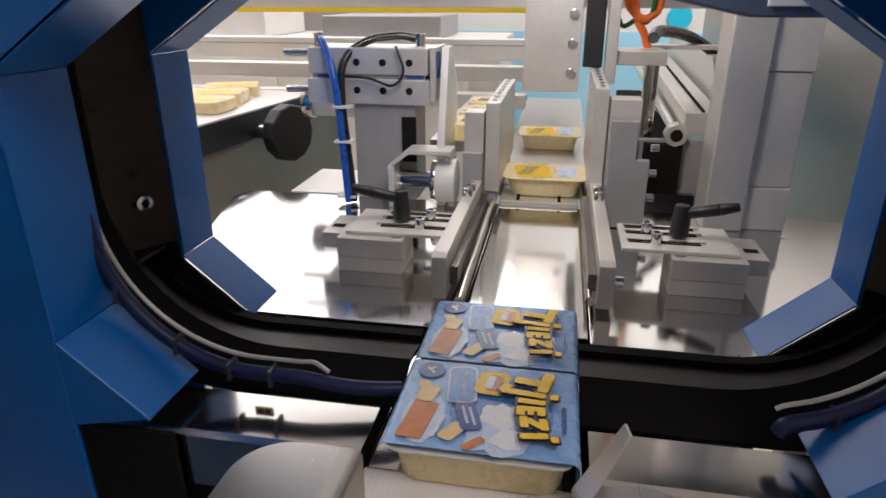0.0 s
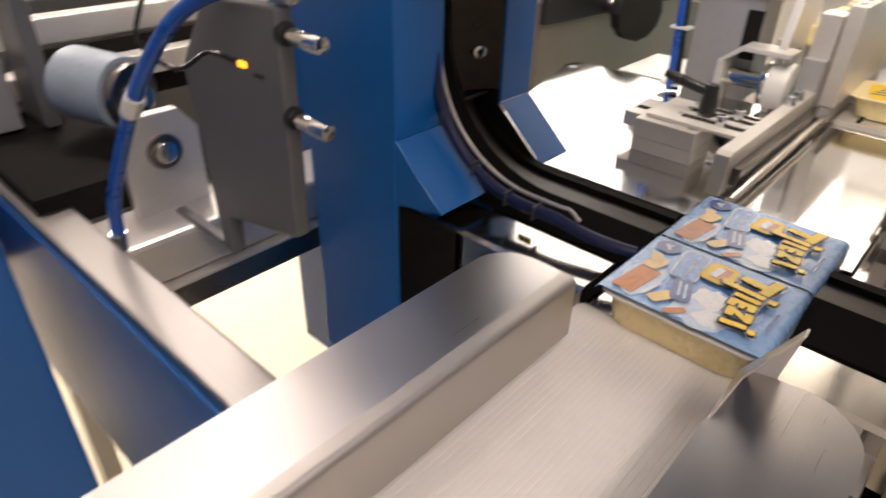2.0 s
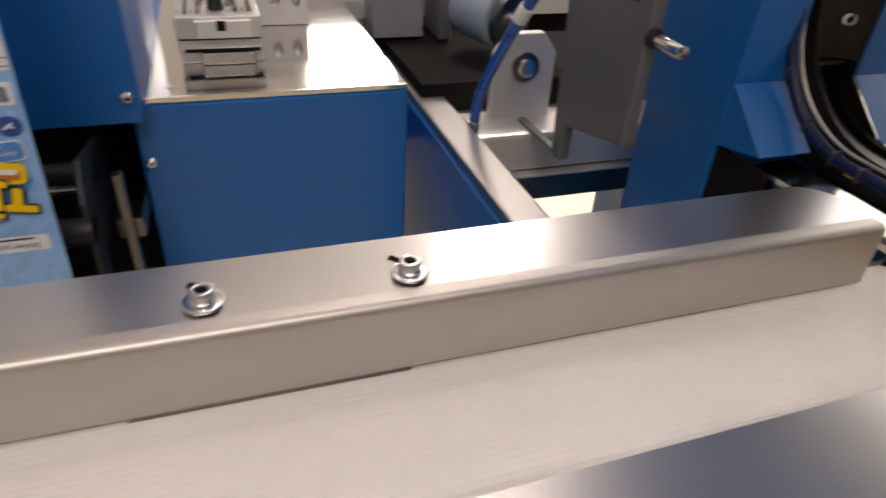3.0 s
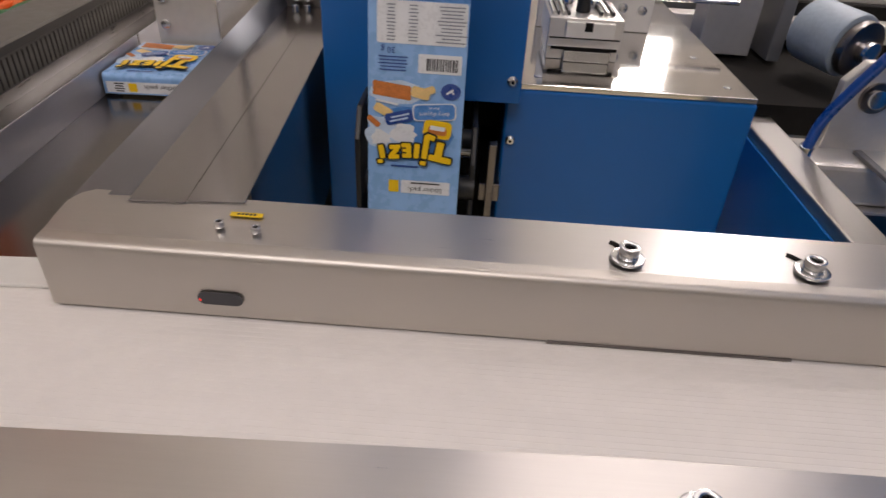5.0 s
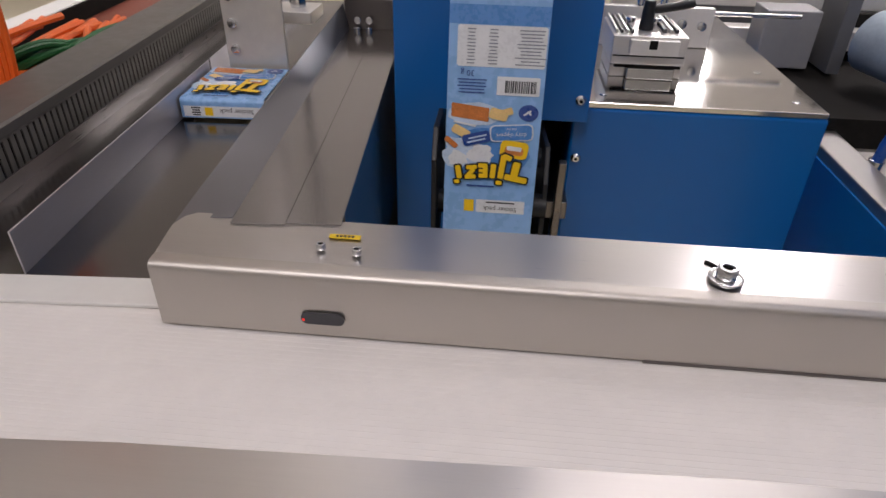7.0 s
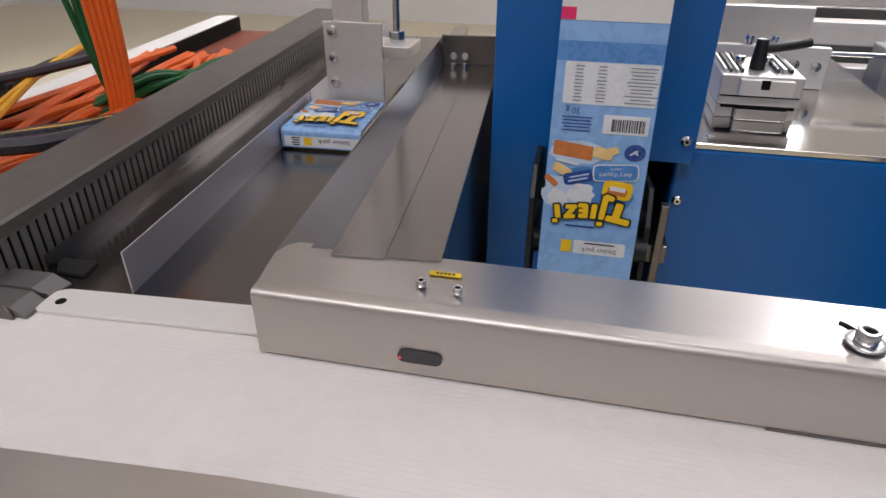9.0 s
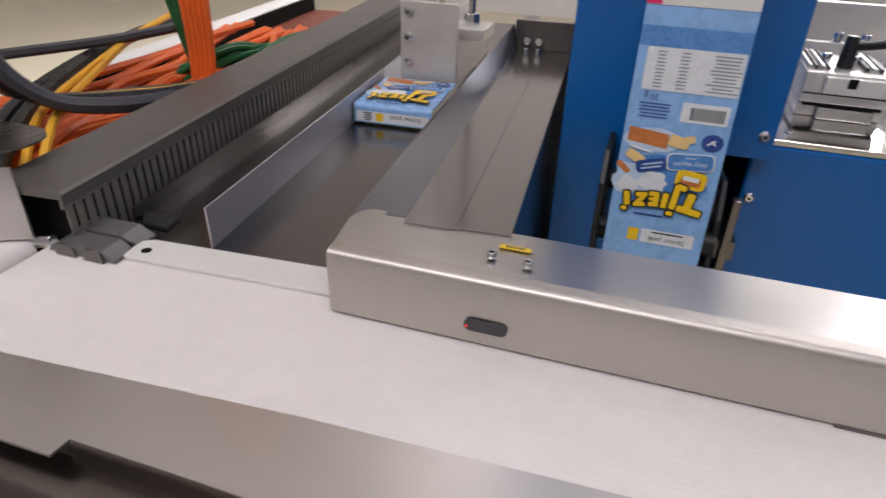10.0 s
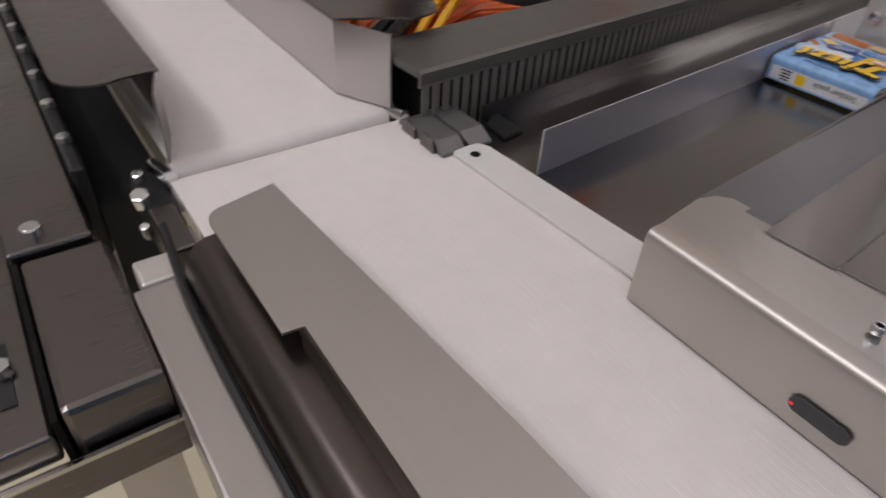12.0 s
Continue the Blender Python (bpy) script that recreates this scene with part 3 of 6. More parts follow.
part("end_wall", box(0.01, 0.089, 0.5325, 0.536, Z + 0.047, Z + 0.09), DARKSTEEL, lane, "upright end wall", 0.001)
part("divider", box(-0.1465, -0.1452, 0.004, 0.42, Z - 0.008, Z + 0.036), DIVIDER, lane, "upright thin steel divider plate", 0.0003)
part("divider", box(-0.1465, -0.1452, 0.425, 0.95, Z - 0.008, Z + 0.036), DIVIDER, lane, "upright thin steel divider plate", 0.0003)
for sy in (0.017, 0.031):
    part("divider_screw", rod((-0.1466, sy, Z + 0.02), (-0.1535, sy, Z + 0.02), 0.0035, 12), ZINC, lane, "small zinc screw", 0.0005, True)
part("lane_support", box(-0.23, 0.08, 0.1, 0.13, Z - 0.13, Z - 0.016), DARKSTEEL, lane, "steel cross support")
part("lane_support", box(-0.23, 0.08, 0.8, 0.83, Z - 0.13, Z - 0.016), DARKSTEEL, lane, "steel cross support")
for py in (0.1, 0.8):
    part("leg", box(-0.09, -0.05, py, py + 0.03, 0, Z - 0.13), STEEL_Y, lane, "steel leg")
# two dark sheets added as shade, hiding the bright floor below the lane
part("end_shade_sheet", box(0.03, 0.118, 0.5375, 0.541, 0.45, 0.949), DARKSTEEL, lane, "dark sheet added as shade below the end wall")
part("under_lane_shade", box(-0.23, 0.14, 0.34, 0.95, 0.62, 0.63), DARK, lane, "dark sheet added as shade under the lane")
part("inner_wall", box(-0.236, -0.2345, 0.03, 0.95, Z - 0.014, Z + 0.01), DARKSTEEL, lane, "low dark wall")
for sx in (0.018, 0.034):
    part("end_screw", rod((sx + 0.01, 0.5295, Z + 0.064), (sx + 0.01, 0.523, Z + 0.064), 0.005, 14), ZINC, lane, "zinc screw", 0.0006)
    part("end_screw_low", rod((sx + 0.01, 0.5205, Z + 0.0505), (sx + 0.01, 0.5205, Z + 0.056), 0.0045, 14), ZINC, lane, "zinc screw", 0.0006)

# slotted cable duct at the far side of the lane
duct = thing("cable_duct", "grey slotted wiring duct with a smooth lid", "cable duct", (0.02, 0.05, 0), 4.0, True)
part("lid", prism([(-0.313, Z + 0.039), (-0.313, Z + 0.047), (-0.310, Z + 0.049), (-0.246, Z + 0.049), (-0.243, Z + 0.047), (-0.243, Z + 0.038), (-0.245, Z + 0.038), (-0.245, Z + 0.043), (-0.311, Z + 0.043), (-0.311, Z + 0.039)], "y", -0.028, 0.95), mat("grey_duct_lid", (0.14, 0.13, 0.118), 0.42, 0.4, 0.06, 12, 0.04), duct, "smooth grey duct lid")
part("back_wall", box(-0.311, -0.309, -0.026, 0.95, Z - 0.03, Z + 0.042), GREYPAINT, duct)
# solid dark block in place of the duct's inner shade
part("inside", box(-0.305, -0.262, -0.01, 0.95, Z - 0.028, Z + 0.03), DARK, duct, "dark block standing for shade inside the duct")
part("base", box(-0.311, -0.2465, -0.026, 0.95, Z - 0.033, Z - 0.03), GREYPAINT, duct)
SLATM = mat("grey_duct_slat", (0.22, 0.205, 0.185), 0.45, 0.3, 0.08, 30)
tooth = bpy.data.meshes.new("slat")
bm = box(-0.0012, 0.0, -0.0034, 0.0034, -0.03, 0.034)
finish(bm, 0.0, False)
bm.to_mesh(tooth)
bm.free()
tooth.materials.append(SLATM)
for i in range(94):
    s = new("slat", tooth)
    s.parent = duct
    s.matrix_basis = pose(-0.2465, -0.02 + i * 0.0102, Z + 0.004)
part("slat_rail", box(-0.2485, -0.2463, -0.026, 0.95, Z + 0.034, Z + 0.042), SLATM, duct, "edge rail above the slots")
duct_bracket = thing("duct_bracket", "two rounded grey clamp plates beside the belt end", "bracket", (-0.215, 0.02, Z))
CLAMPGREY = mat("dark_grey_clamp", (0.17, 0.165, 0.16), 0.4, 0.3, 0.08, 20, 0.05)
for ya, yb, sh in ((-0.002, 0.0195, 0.0), (0.0225, 0.044, -0.003)):
    arc = [(-0.241 + sh, Z + 0.0004), (-0.238 + sh, Z + 0.005), (-0.228 + sh, Z + 0.0092), (-0.189 + sh, Z + 0.0096), (-0.1785, Z + 0.0025), (-0.1778, Z + 0.0004)]
    part("clamp_plate", prism(arc, "y", ya, yb), CLAMPGREY, duct_bracket, "", 0.0008)
part("gap_plate", box(-0.236, -0.18, 0.0197, 0.0223, Z + 0.0004, Z + 0.006), BLACK, duct_bracket, "black spacer")
for bx in (-0.222, -0.196):
    part("cheek", rod((bx, -0.0045, Z + 0.0015), (bx, -0.0022, Z + 0.0015), 0.0095, 20), DARKSTEEL, duct_bracket, "dark round cheek", 0.0006)
solo("lane_recess", prism([(-0.2075, 0.062), (-0.1825, 0.0605), (-0.186, 0.0815), (-0.222, 0.0805)], "z", Z - 0.006, Z - 0.0015), BLACK, "black rectangular opening in the lane floor", "opening")

# ---------- label tower ----------
tower = thing("label_applicator", "blue powder-coated label applicator cabinet", "machine", (0.2, 0.4, 0))
part("front_panel", prism([(0.1, 1.7), (0.1, 0.45), (0.166, 0.45), (0.166, 0.925), (0.304, 0.925), (0.304, 1.7)], "y", 0.340, 0.352), BLUE, tower, "blue front panel with a cut-out", 0.0012)
part("side_panel", box(0.1, 0.108, 0.3525, 0.62, 0.45, 1.7), BLUE, tower, "blue side panel", 0.001)
part("side_panel", box(0.296, 0.304, 0.3525, 0.62, 0.9255, 1.7), BLUE, tower, "blue side panel", 0.001)
part("back_panel", box(0.1, 0.304, 0.621, 0.63, 0.45, 1.7), BLUE, tower)
part("base", box(0.1, 0.3, 0.36, 0.62, 0, 0.449), BLUE, tower, "blue base")
# dark sheet and block added for the shade below and behind the cut-out
part("front_shade_sheet", box(-0.14, 0.288, 0.075, 0.339, 0.60, 0.61), DARK, tower, "dark sheet added as shade in front of the cabinet")
part("recess", box(0.109, 0.295, 0.46, 0.62, 0.45, 0.925), DARK, tower, "dark block standing in for shade behind the cut-out")
part("top", box(0.1, 0.304, 0.34, 0.63, 1.7005, 1.71), BLUE, tower)
for ry, rz, rr in ((0.245, 0.874, 0.012), (0.3, 0.9, 0.01), (0.36, 0.86, 0.009), (0.24, 0.80, 0.012)):
    part("roller", rod((0.155, ry, rz), (0.262, ry, rz), rr, 20), BLACK if rr > 0.0095 else ZINC, tower, "label guide roller", 0, True)
part("roller_arm", prism([(0.215, 0.77), (0.215, 0.93), (0.232, 0.955), (0.28, 0.955), (0.42, 0.9), (0.42, 0.85), (0.27, 0.84), (0.25, 0.77)], "x", 0.153, 0.158), BLACK, tower, "black roller arm", 0.001)
part("roller_arm", prism([(0.235, 0.77), (0.24, 0.90), (0.26, 0.93), (0.42, 0.9), (0.42, 0.85), (0.27, 0.84), (0.25, 0.77)], "x", 0.257, 0.262), BLACK, tower, "black roller arm", 0.001)
part("bracket", box(0.268, 0.29, 0.3, 0.46, 0.83, 0.85), DARKSTEEL, tower, "small steel bracket", 0.001)
part("bracket_post", box(0.275, 0.283, 0.288, 0.2995, 0.76, 0.90), DARKSTEEL, tower, "steel bracket post", 0.001)
button_screw("panel_screw", 0.2945, 0.3398, 0.949, 0.0056, label="zinc-plated button-head screw on the blue panel")
button_screw("panel_screw", 0.300, 0.3595, 0.876, 0.0056, label="zinc-plated button-head screw on the blue housing")

# ---------- blue feeder box ----------
feeder = thing("feeder_box", "blue sheet-metal drive housing with a steel top plate", "machine", (0.43, 0.5, 0))
part("housing", box(0.291, 0.556, 0.36, 0.86, 0.45, 0.9335), BLUE, feeder, "blue powder-coated housing", 0.003)
part("top_plate", box(0.305, 0.5545, 0.3615, 0.87, 0.934, 0.940), POLISHED, feeder, "polished steel top plate", 0.001)
part("foot", box(0.33, 0.53, 0.4, 0.84, 0, 0.4495), DARK, feeder, "dark base")
for px, py in ((0.325, 0.39), (0.532, 0.394), (0.523, 0.50), (0.55, 0.86), (0.345, 0.54)):
    part("countersunk_screw", rod((px, py, 0.9398), (px, py, 0.9408), 0.0045, 16), ZINC, feeder, "countersunk screw", 0.0003)

# frame tubes behind the cover
ft = thing("frame_tube", "square stainless steel frame tube", "frame", (0.592, 0.36, 0))
part("tube", box(0.611, 0.652, 0.066, 1.2, 0.823, 0.863), DULL, ft, "", 0.003)
part("side_sheet", box(0.6075, 0.6105, 0.066, 0.9, 0.55, 0.85), BLUE, ft, "blue side sheet")
part("leg", box(0.614, 0.649, 1.15, 1.19, 0, 0.8225), STEEL_Y, ft, "steel leg")
ft2 = thing("cross_tube", "stainless steel cross tube between frame and column", "frame", (0.9, 0.52, 0))
part("tube", box(0.653, 1.35, 0.42, 0.505, 0.792, 0.845), ALU, ft2, "", 0.006)
part("sill_plate", box(0.653, 1.3, 0.409, 0.50, 0.7865, 0.7905), ALU, ft2, "folded steel lip", 0.001)
part("skirt", box(0.653, 1.3, 0.44, 0.444, 0.735, 0.786), DARKSTEEL, ft2, "dull lower sheet", 0.0008)
part("leg", box(1.305, 1.345, 0.45, 0.49, 0, 0.7915), STEEL, ft2, "steel leg")
# ---------- guard wall with the rounded opening ----------
Y0, Y1, YC0, YC1, ZC, ZB, ZT = -0.305, 0.206, -0.25, 0.150, 0.978, 0.928, 1.19


def portal():
    """Outline of the opening with cut corners."""
    return [(YC1, ZB), (Y1, ZC), (Y1, 1.138), (YC1 - 0.025, ZT), (YC0 + 0.025, ZT), (Y0, 1.138), (Y0, ZC), (YC0, ZB)]


def portal_flange(x0, x1, name, parent, t=0.003):
    inner = portal()
    for a, b in zip(inner, inner[1:]):
        d = Vector((b[0] - a[0], b[1] - a[1])).normalized()
        nrm = Vector((d.y, -d.x)) * t
        q = [a, b, (b[0] + nrm.x, b[1] + nrm.y), (a[0] + nrm.x, a[1] + nrm.y)]
        part(name, prism(q, "x", x0, x1), BLUE, parent, "", 0.0006)


wall1 = thing("outer_portal", "blue sheet-metal portal with cut lower corners", "portal", (0.85, 0, 0))
part("column", prism([(0.207, 0.45), (0.33, 0.45), (0.33, 2.2), (0.207, 2.2)], "x", 0.828, 0.832), BLUE, wall1, "blue column face", 0.001)
part("column", prism([(-0.306, 0.45), (-0.45, 0.45), (-0.45, 2.2), (-0.306, 2.2)], "x", 0.828, 0.832), BLUE, wall1, "blue column face", 0.001)
part("column_side", box(0.832, 0.96, 0.326, 0.33, 0.45, 2.2), BLUE, wall1)
part("column_side", box(0.832, 0.96, -0.45, -0.446, 0.45, 2.2), BLUE, wall1)
part("header", prism([(0.2065, 1.139), (0.2065, 2.2), (-0.3055, 2.2), (-0.3055, 1.139), (YC0 + 0.025, ZT + 0.001), (YC1 - 0.025, ZT + 0.001)], "x", 0.828, 0.832), BLUE, wall1, "blue header with cut corners")
portal_flange(0.828, 0.887, "flange", wall1)
for ya, yb in ((0.207, 0.150), (-0.306, -0.25)):
    part("corner_gusset", prism([(ya, ZC), (yb, ZB), (ya, ZB - 0.012)], "x", 0.8285, 0.8315), BLUE, wall1, "blue corner gusset")
part("foot", box(0.84, 0.95, 0.22, 0.32, 0, 0.4495), STEEL, wall1, "steel foot")
part("foot", box(0.84, 0.95, -0.44, -0.32, 0, 0.4495), STEEL, wall1, "steel foot")
# near-black sheet put in for the shaded void below the gusset
part("side_sheet", box(0.832, 0.836, 0.14, 0.2065, 0.6, 0.9145), DARK, wall1, "dark sheet standing in for shade under the gusset")
wall2 = thing("inner_portal", "lighter blue inner portal frame with cut lower corners", "portal", (0.99, 0, 0))
portal_flange(0.974, 1.022, "flange", wall2, 0.0015)
for a, b in ((0.2078, 0.6), (-0.6, -0.3068)):
    part("wall_sheet", box(0.974, 0.977, a, b, 0.45, 1.7), BLUE, wall2, "blue wall sheet")
part("wall_sheet", prism([(0.2085, 1.139), (0.2085, 1.7), (-0.3075, 1.7), (-0.3075, 1.139), (YC0 + 0.025, ZT + 0.004), (YC1 - 0.025, ZT + 0.004)], "x", 0.974, 0.977), BLUE, wall2, "blue wall sheet")
# near-black sheets painted as shade below both cut corners
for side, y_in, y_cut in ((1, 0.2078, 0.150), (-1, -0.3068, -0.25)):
    part("corner_shade", prism([(y_in, 0.977), (y_cut, 0.9265), (y_cut, 0.895), (y_in + side * 0.06, 0.895), (y_in + side * 0.06, 0.99), (y_in, 0.99)], "x", 0.9705, 0.9735), DARK, wall2, "dark corner sheet added as shade below the cut")
part("foot", box(0.974, 0.99, 0.3, 0.5, 0, 0.4495), STEEL, wall2)
part("foot", box(0.974, 0.99, -0.5, -0.31, 0, 0.4495), STEEL, wall2)


def gutter(y0, y1, zb, r, n=12, top=1.19):
    """Rounded U path round the lower opening, from top left to top right."""
    pts = [(y1, top), (y1, 1.12)]
    pts += [(y1 - r + r * math.cos(radians(90 * k / n)), zb + r - r * math.sin(radians(90 * k / n))) for k in range(n + 1)]
    pts += [(y1 - r - 0.03, zb), (0.003, zb), (-0.119, zb), (y0 + r + 0.03, zb)]
    pts += [(y0 + r - r * math.sin(radians(90 * k / n)), zb + r - r * math.cos(radians(90 * k / n))) for k in range(n + 1)]
    pts += [(y0, 1.12), (y0, top)]
    return pts


def band(near, far, xa, xb, side, t=0.003):
    """A curved strip between two U paths, on one side of the pack lane, with its thickness below."""
    bm = bmesh.new()
    pairs = [p for p in zip(near, far) if (p[0][0] > 0.0 if side == 0 else p[0][0] < -0.115)]
    rows = []
    for k, (a, b) in enumerate(pairs):
        p, q = pairs[max(k - 1, 0)][0], pairs[min(k + 1, len(pairs) - 1)][0]
        d = Vector((q[0] - p[0], q[1] - p[1])).normalized()
        out = Vector((-d.y, d.x)) * -t
        if out.dot(Vector((a[0] + 0.05, a[1] - 1.1))) < 0:
            out = -out
        rows.append([bm.verts.new(c) for c in ((xa, a[0], a[1]), (xb, b[0], b[1]), (xb, b[0] + out.x, b[1] + out.y), (xa, a[0] + out.x, a[1] + out.y))])
    for a, b in zip(rows, rows[1:]):
        for k in range(4):
            bm.faces.new((a[k], a[(k + 1) % 4], b[(k + 1) % 4], b[k]))
    bm.faces.new(rows[0]), bm.faces.new(rows[-1][::-1])
    return bm


NEAR, FAR = gutter(-0.338, 0.234, 0.930, 0.13), gutter(-0.350, 0.255, 0.9235, 0.12)
EDGE = gutter(-0.322, 0.211, 0.943, 0.11)
DEEP = gutter(-0.36, 0.25, 0.915, 0.12)
gask = thing("ring_channel", "dark worn ring channel with a black lip round the opening", "seal", (0.93, -0.05, 0.9))
for side in (0, 1):
    part("channel_wall", band(DEEP, NEAR, 0.8895, 0.925, side), RUBBER, gask, "matt black recess wall", 0, True)
    part("ring_band", band(NEAR, FAR, 0.9255, 0.962, side), RINGSTEEL, gask, "dark brown band with a fine lozenge texture", 0, True)
    part("seal_lip", band(gutter(-0.344, 0.249, 0.929, 0.12), gutter(-0.344, 0.249, 0.929, 0.12), 0.9625, 0.9725, side, 0.006), RUBBER, gask, "black rubber lip", 0, True)
part("wear_plate", prism([(0.930, 0.2355), (0.9732, 0.2079), (0.9732, 0.2099), (0.930, 0.2375)], "z", 0.992, 1.19), RINGBROWN, gask, "brown stained inner plate", 0.0005)
part("wear_plate", prism([(0.930, -0.3395), (0.9732, -0.3069), (0.9732, -0.3089), (0.930, -0.3415)], "z", 0.992, 1.19), RINGBROWN, gask, "brown stained inner plate", 0.0005)
part("plate_joint", box(0.926, 0.9695, 0.2175, 0.2465, 0.986, 0.9895), BLACK, gask, "dark joint gap")
part("top_recess", box(0.8895, 0.972, -0.34, 0.236, 1.191, 1.2), RUBBER, gask, "matt black recess top")
trim = thing("edge_trim", "thin bright steel edge strip along the seal", "trim", (0.89, 0.1, 0.95))
half = [(0.888, y, z) for y, z in EDGE if y > 0.06 and z < 1.25]
part("strip", tube(half + [(0.888, 0.062, 0.9435), (0.886, 0.051, 0.938)], 0.0016, 8, 3), ALU, trim, "", 0, True)
half = [(0.888, y, z) for y, z in EDGE if y < -0.235 and z < 1.25]
part("strip", tube([(0.888, -0.235, 0.9435)] + half, 0.0016, 8, 3), ALU, trim, "", 0, True)
hose = thing("air_hose", "dark blue pneumatic hose tied along the seal", "hose", (0.88, 0.1, 0.95))
half = [(0.881, y, z - 0.008) for y, z in EDGE if y > 0.06 and z < 1.06]
part("hose", tube(half + [(0.882, 0.04, 0.931), (0.886, 0.015, 0.929), (0.892, 0.002, 0.927)], 0.0052, 10, 4), NAVYHOSE, hose, "", 0, True)
half = [(0.881, y, z - 0.009) for y, z in EDGE if y < -0.235 and z < 1.06]
part("hose", tube([(0.882, -0.237, 0.931)] + half, 0.0052, 10, 4), NAVYHOSE, hose, "", 0, True)
for y, z in ((0.196, 0.989), (0.158, 0.9525), (0.12, 0.937), (0.09, 0.9345), (-0.265, 0.945)):
    part("cable_tie", box(0.8745, 0.8872, y - 0.0012, y + 0.0012, z - 0.0062, z + 0.0062), GREYC, hose, "grey cable tie")
tag = thing("yellow_tag", "small yellow warning tag below the seal", "sticker", (0.888, 0.1, 0.9245))
part("tag", box(0.8872, 0.8884, 0.0965, 0.1105, 0.9245, 0.9315), ADHESIVE, tag, "", 0.0003)
for k in range(2):
    part("print_bar", box(0.8869, 0.8872, 0.099 + 0.005 * k, 0.1025 + 0.005 * k, 0.926, 0.930), INKBLACK, tag, "dark bar of unreadable print")
bolt = thing("seal_bolt", "zinc bolt in the ring channel", "bolt", (0.952, 0.223, 1.03))
part("bolt_head", rod((0.953, 0.2214, 1.03), (0.9495, 0.2155, 1.03), 0.0065, 18), ZINC, bolt, "", 0.0008, True)
part("hex_socket", rod((0.9496, 0.2156, 1.03), (0.9492, 0.2149, 1.03), 0.0033, 6), DARK, bolt, "dark hexagon socket")

# steel shelf in front of the opening
shelf = thing("outfeed_shelf", "polished stainless steel shelf under the opening", "shelf", (0.87, -0.05, 0.9))
part("shelf_sheet", sheet([(0.8405, 0.87), (0.8405, 0.9095), (0.8425, 0.9115), (0.8865, 0.9115)], "y", -0.262, -0.125, 0.0015), SHELFSTEEL, shelf, "folded polished sheet")
part("shelf_sheet", sheet([(0.8405, 0.87), (0.8405, 0.9095), (0.8425, 0.9115), (0.8865, 0.9115)], "y", 0.016, 0.168, 0.0015), SHELFSTEEL, shelf, "folded polished sheet")
part("bridge_plate", box(0.842, 1.0, -0.122, 0.0135, 0.8965, 0.9002), POLISHED, shelf, "bridge plate under the packs", 0.0005)
# near-black block in place of the shade under the shelf
part("under_shelf_shade", box(0.845, 0.96, -0.25, 0.165, 0.83, 0.868), DARK, shelf, "dark block filling in the shade under the shelf")
part("shelf_leg", box(0.86, 0.9, -0.07, -0.03, 0, 0.83), STEEL, shelf, "steel leg")
solo("seam_sheet", box(0.887, 0.9, 0.02, 0.1, 0.905, 0.9118), ALU, "pale thin sheet edge below the seal", "sheet")


# ---------- printed film: shapes laid on a flat local face ----------
def flat(outline, m, name, material, parent, lift, w, h):
    bm = bmesh.new()
    vs = [bm.verts.new(m @ Vector((a * w, b * h, lift))) for a, b in outline]
    mid = bm.verts.new(m @ Vector((sum(a for a, b in outline) / len(outline) * w, sum(b for a, b in outline) / len(outline) * h, lift)))
    for i in range(len(vs)):
        bm.faces.new((vs[i], vs[(i + 1) % len(vs)], mid))
    return part(name, bm, material, parent)


def blob(ca, cb, ra, rb, n=14, wob=0.0, seed=1):
    rnd = random.Random(seed)
    out = []
    for i in range(n):
        k = 1 + wob * (rnd.random() - 0.5)
        out.append((ca + ra * k * math.cos(2 * math.pi * i / n), cb + rb * k * math.sin(2 * math.pi * i / n)))
    return out


def slanted(ca, cb, wa, wb, turn):
    c, s = math.cos(radians(turn)), math.sin(radians(turn))
    out = []
    for u, v in rounded(-wa / 2, wa / 2, -wb / 2, wb / 2, min(wa, wb) * 0.25, 2):
        out.append((ca + u * c - v * s, cb + u * s + v * c))
    return out


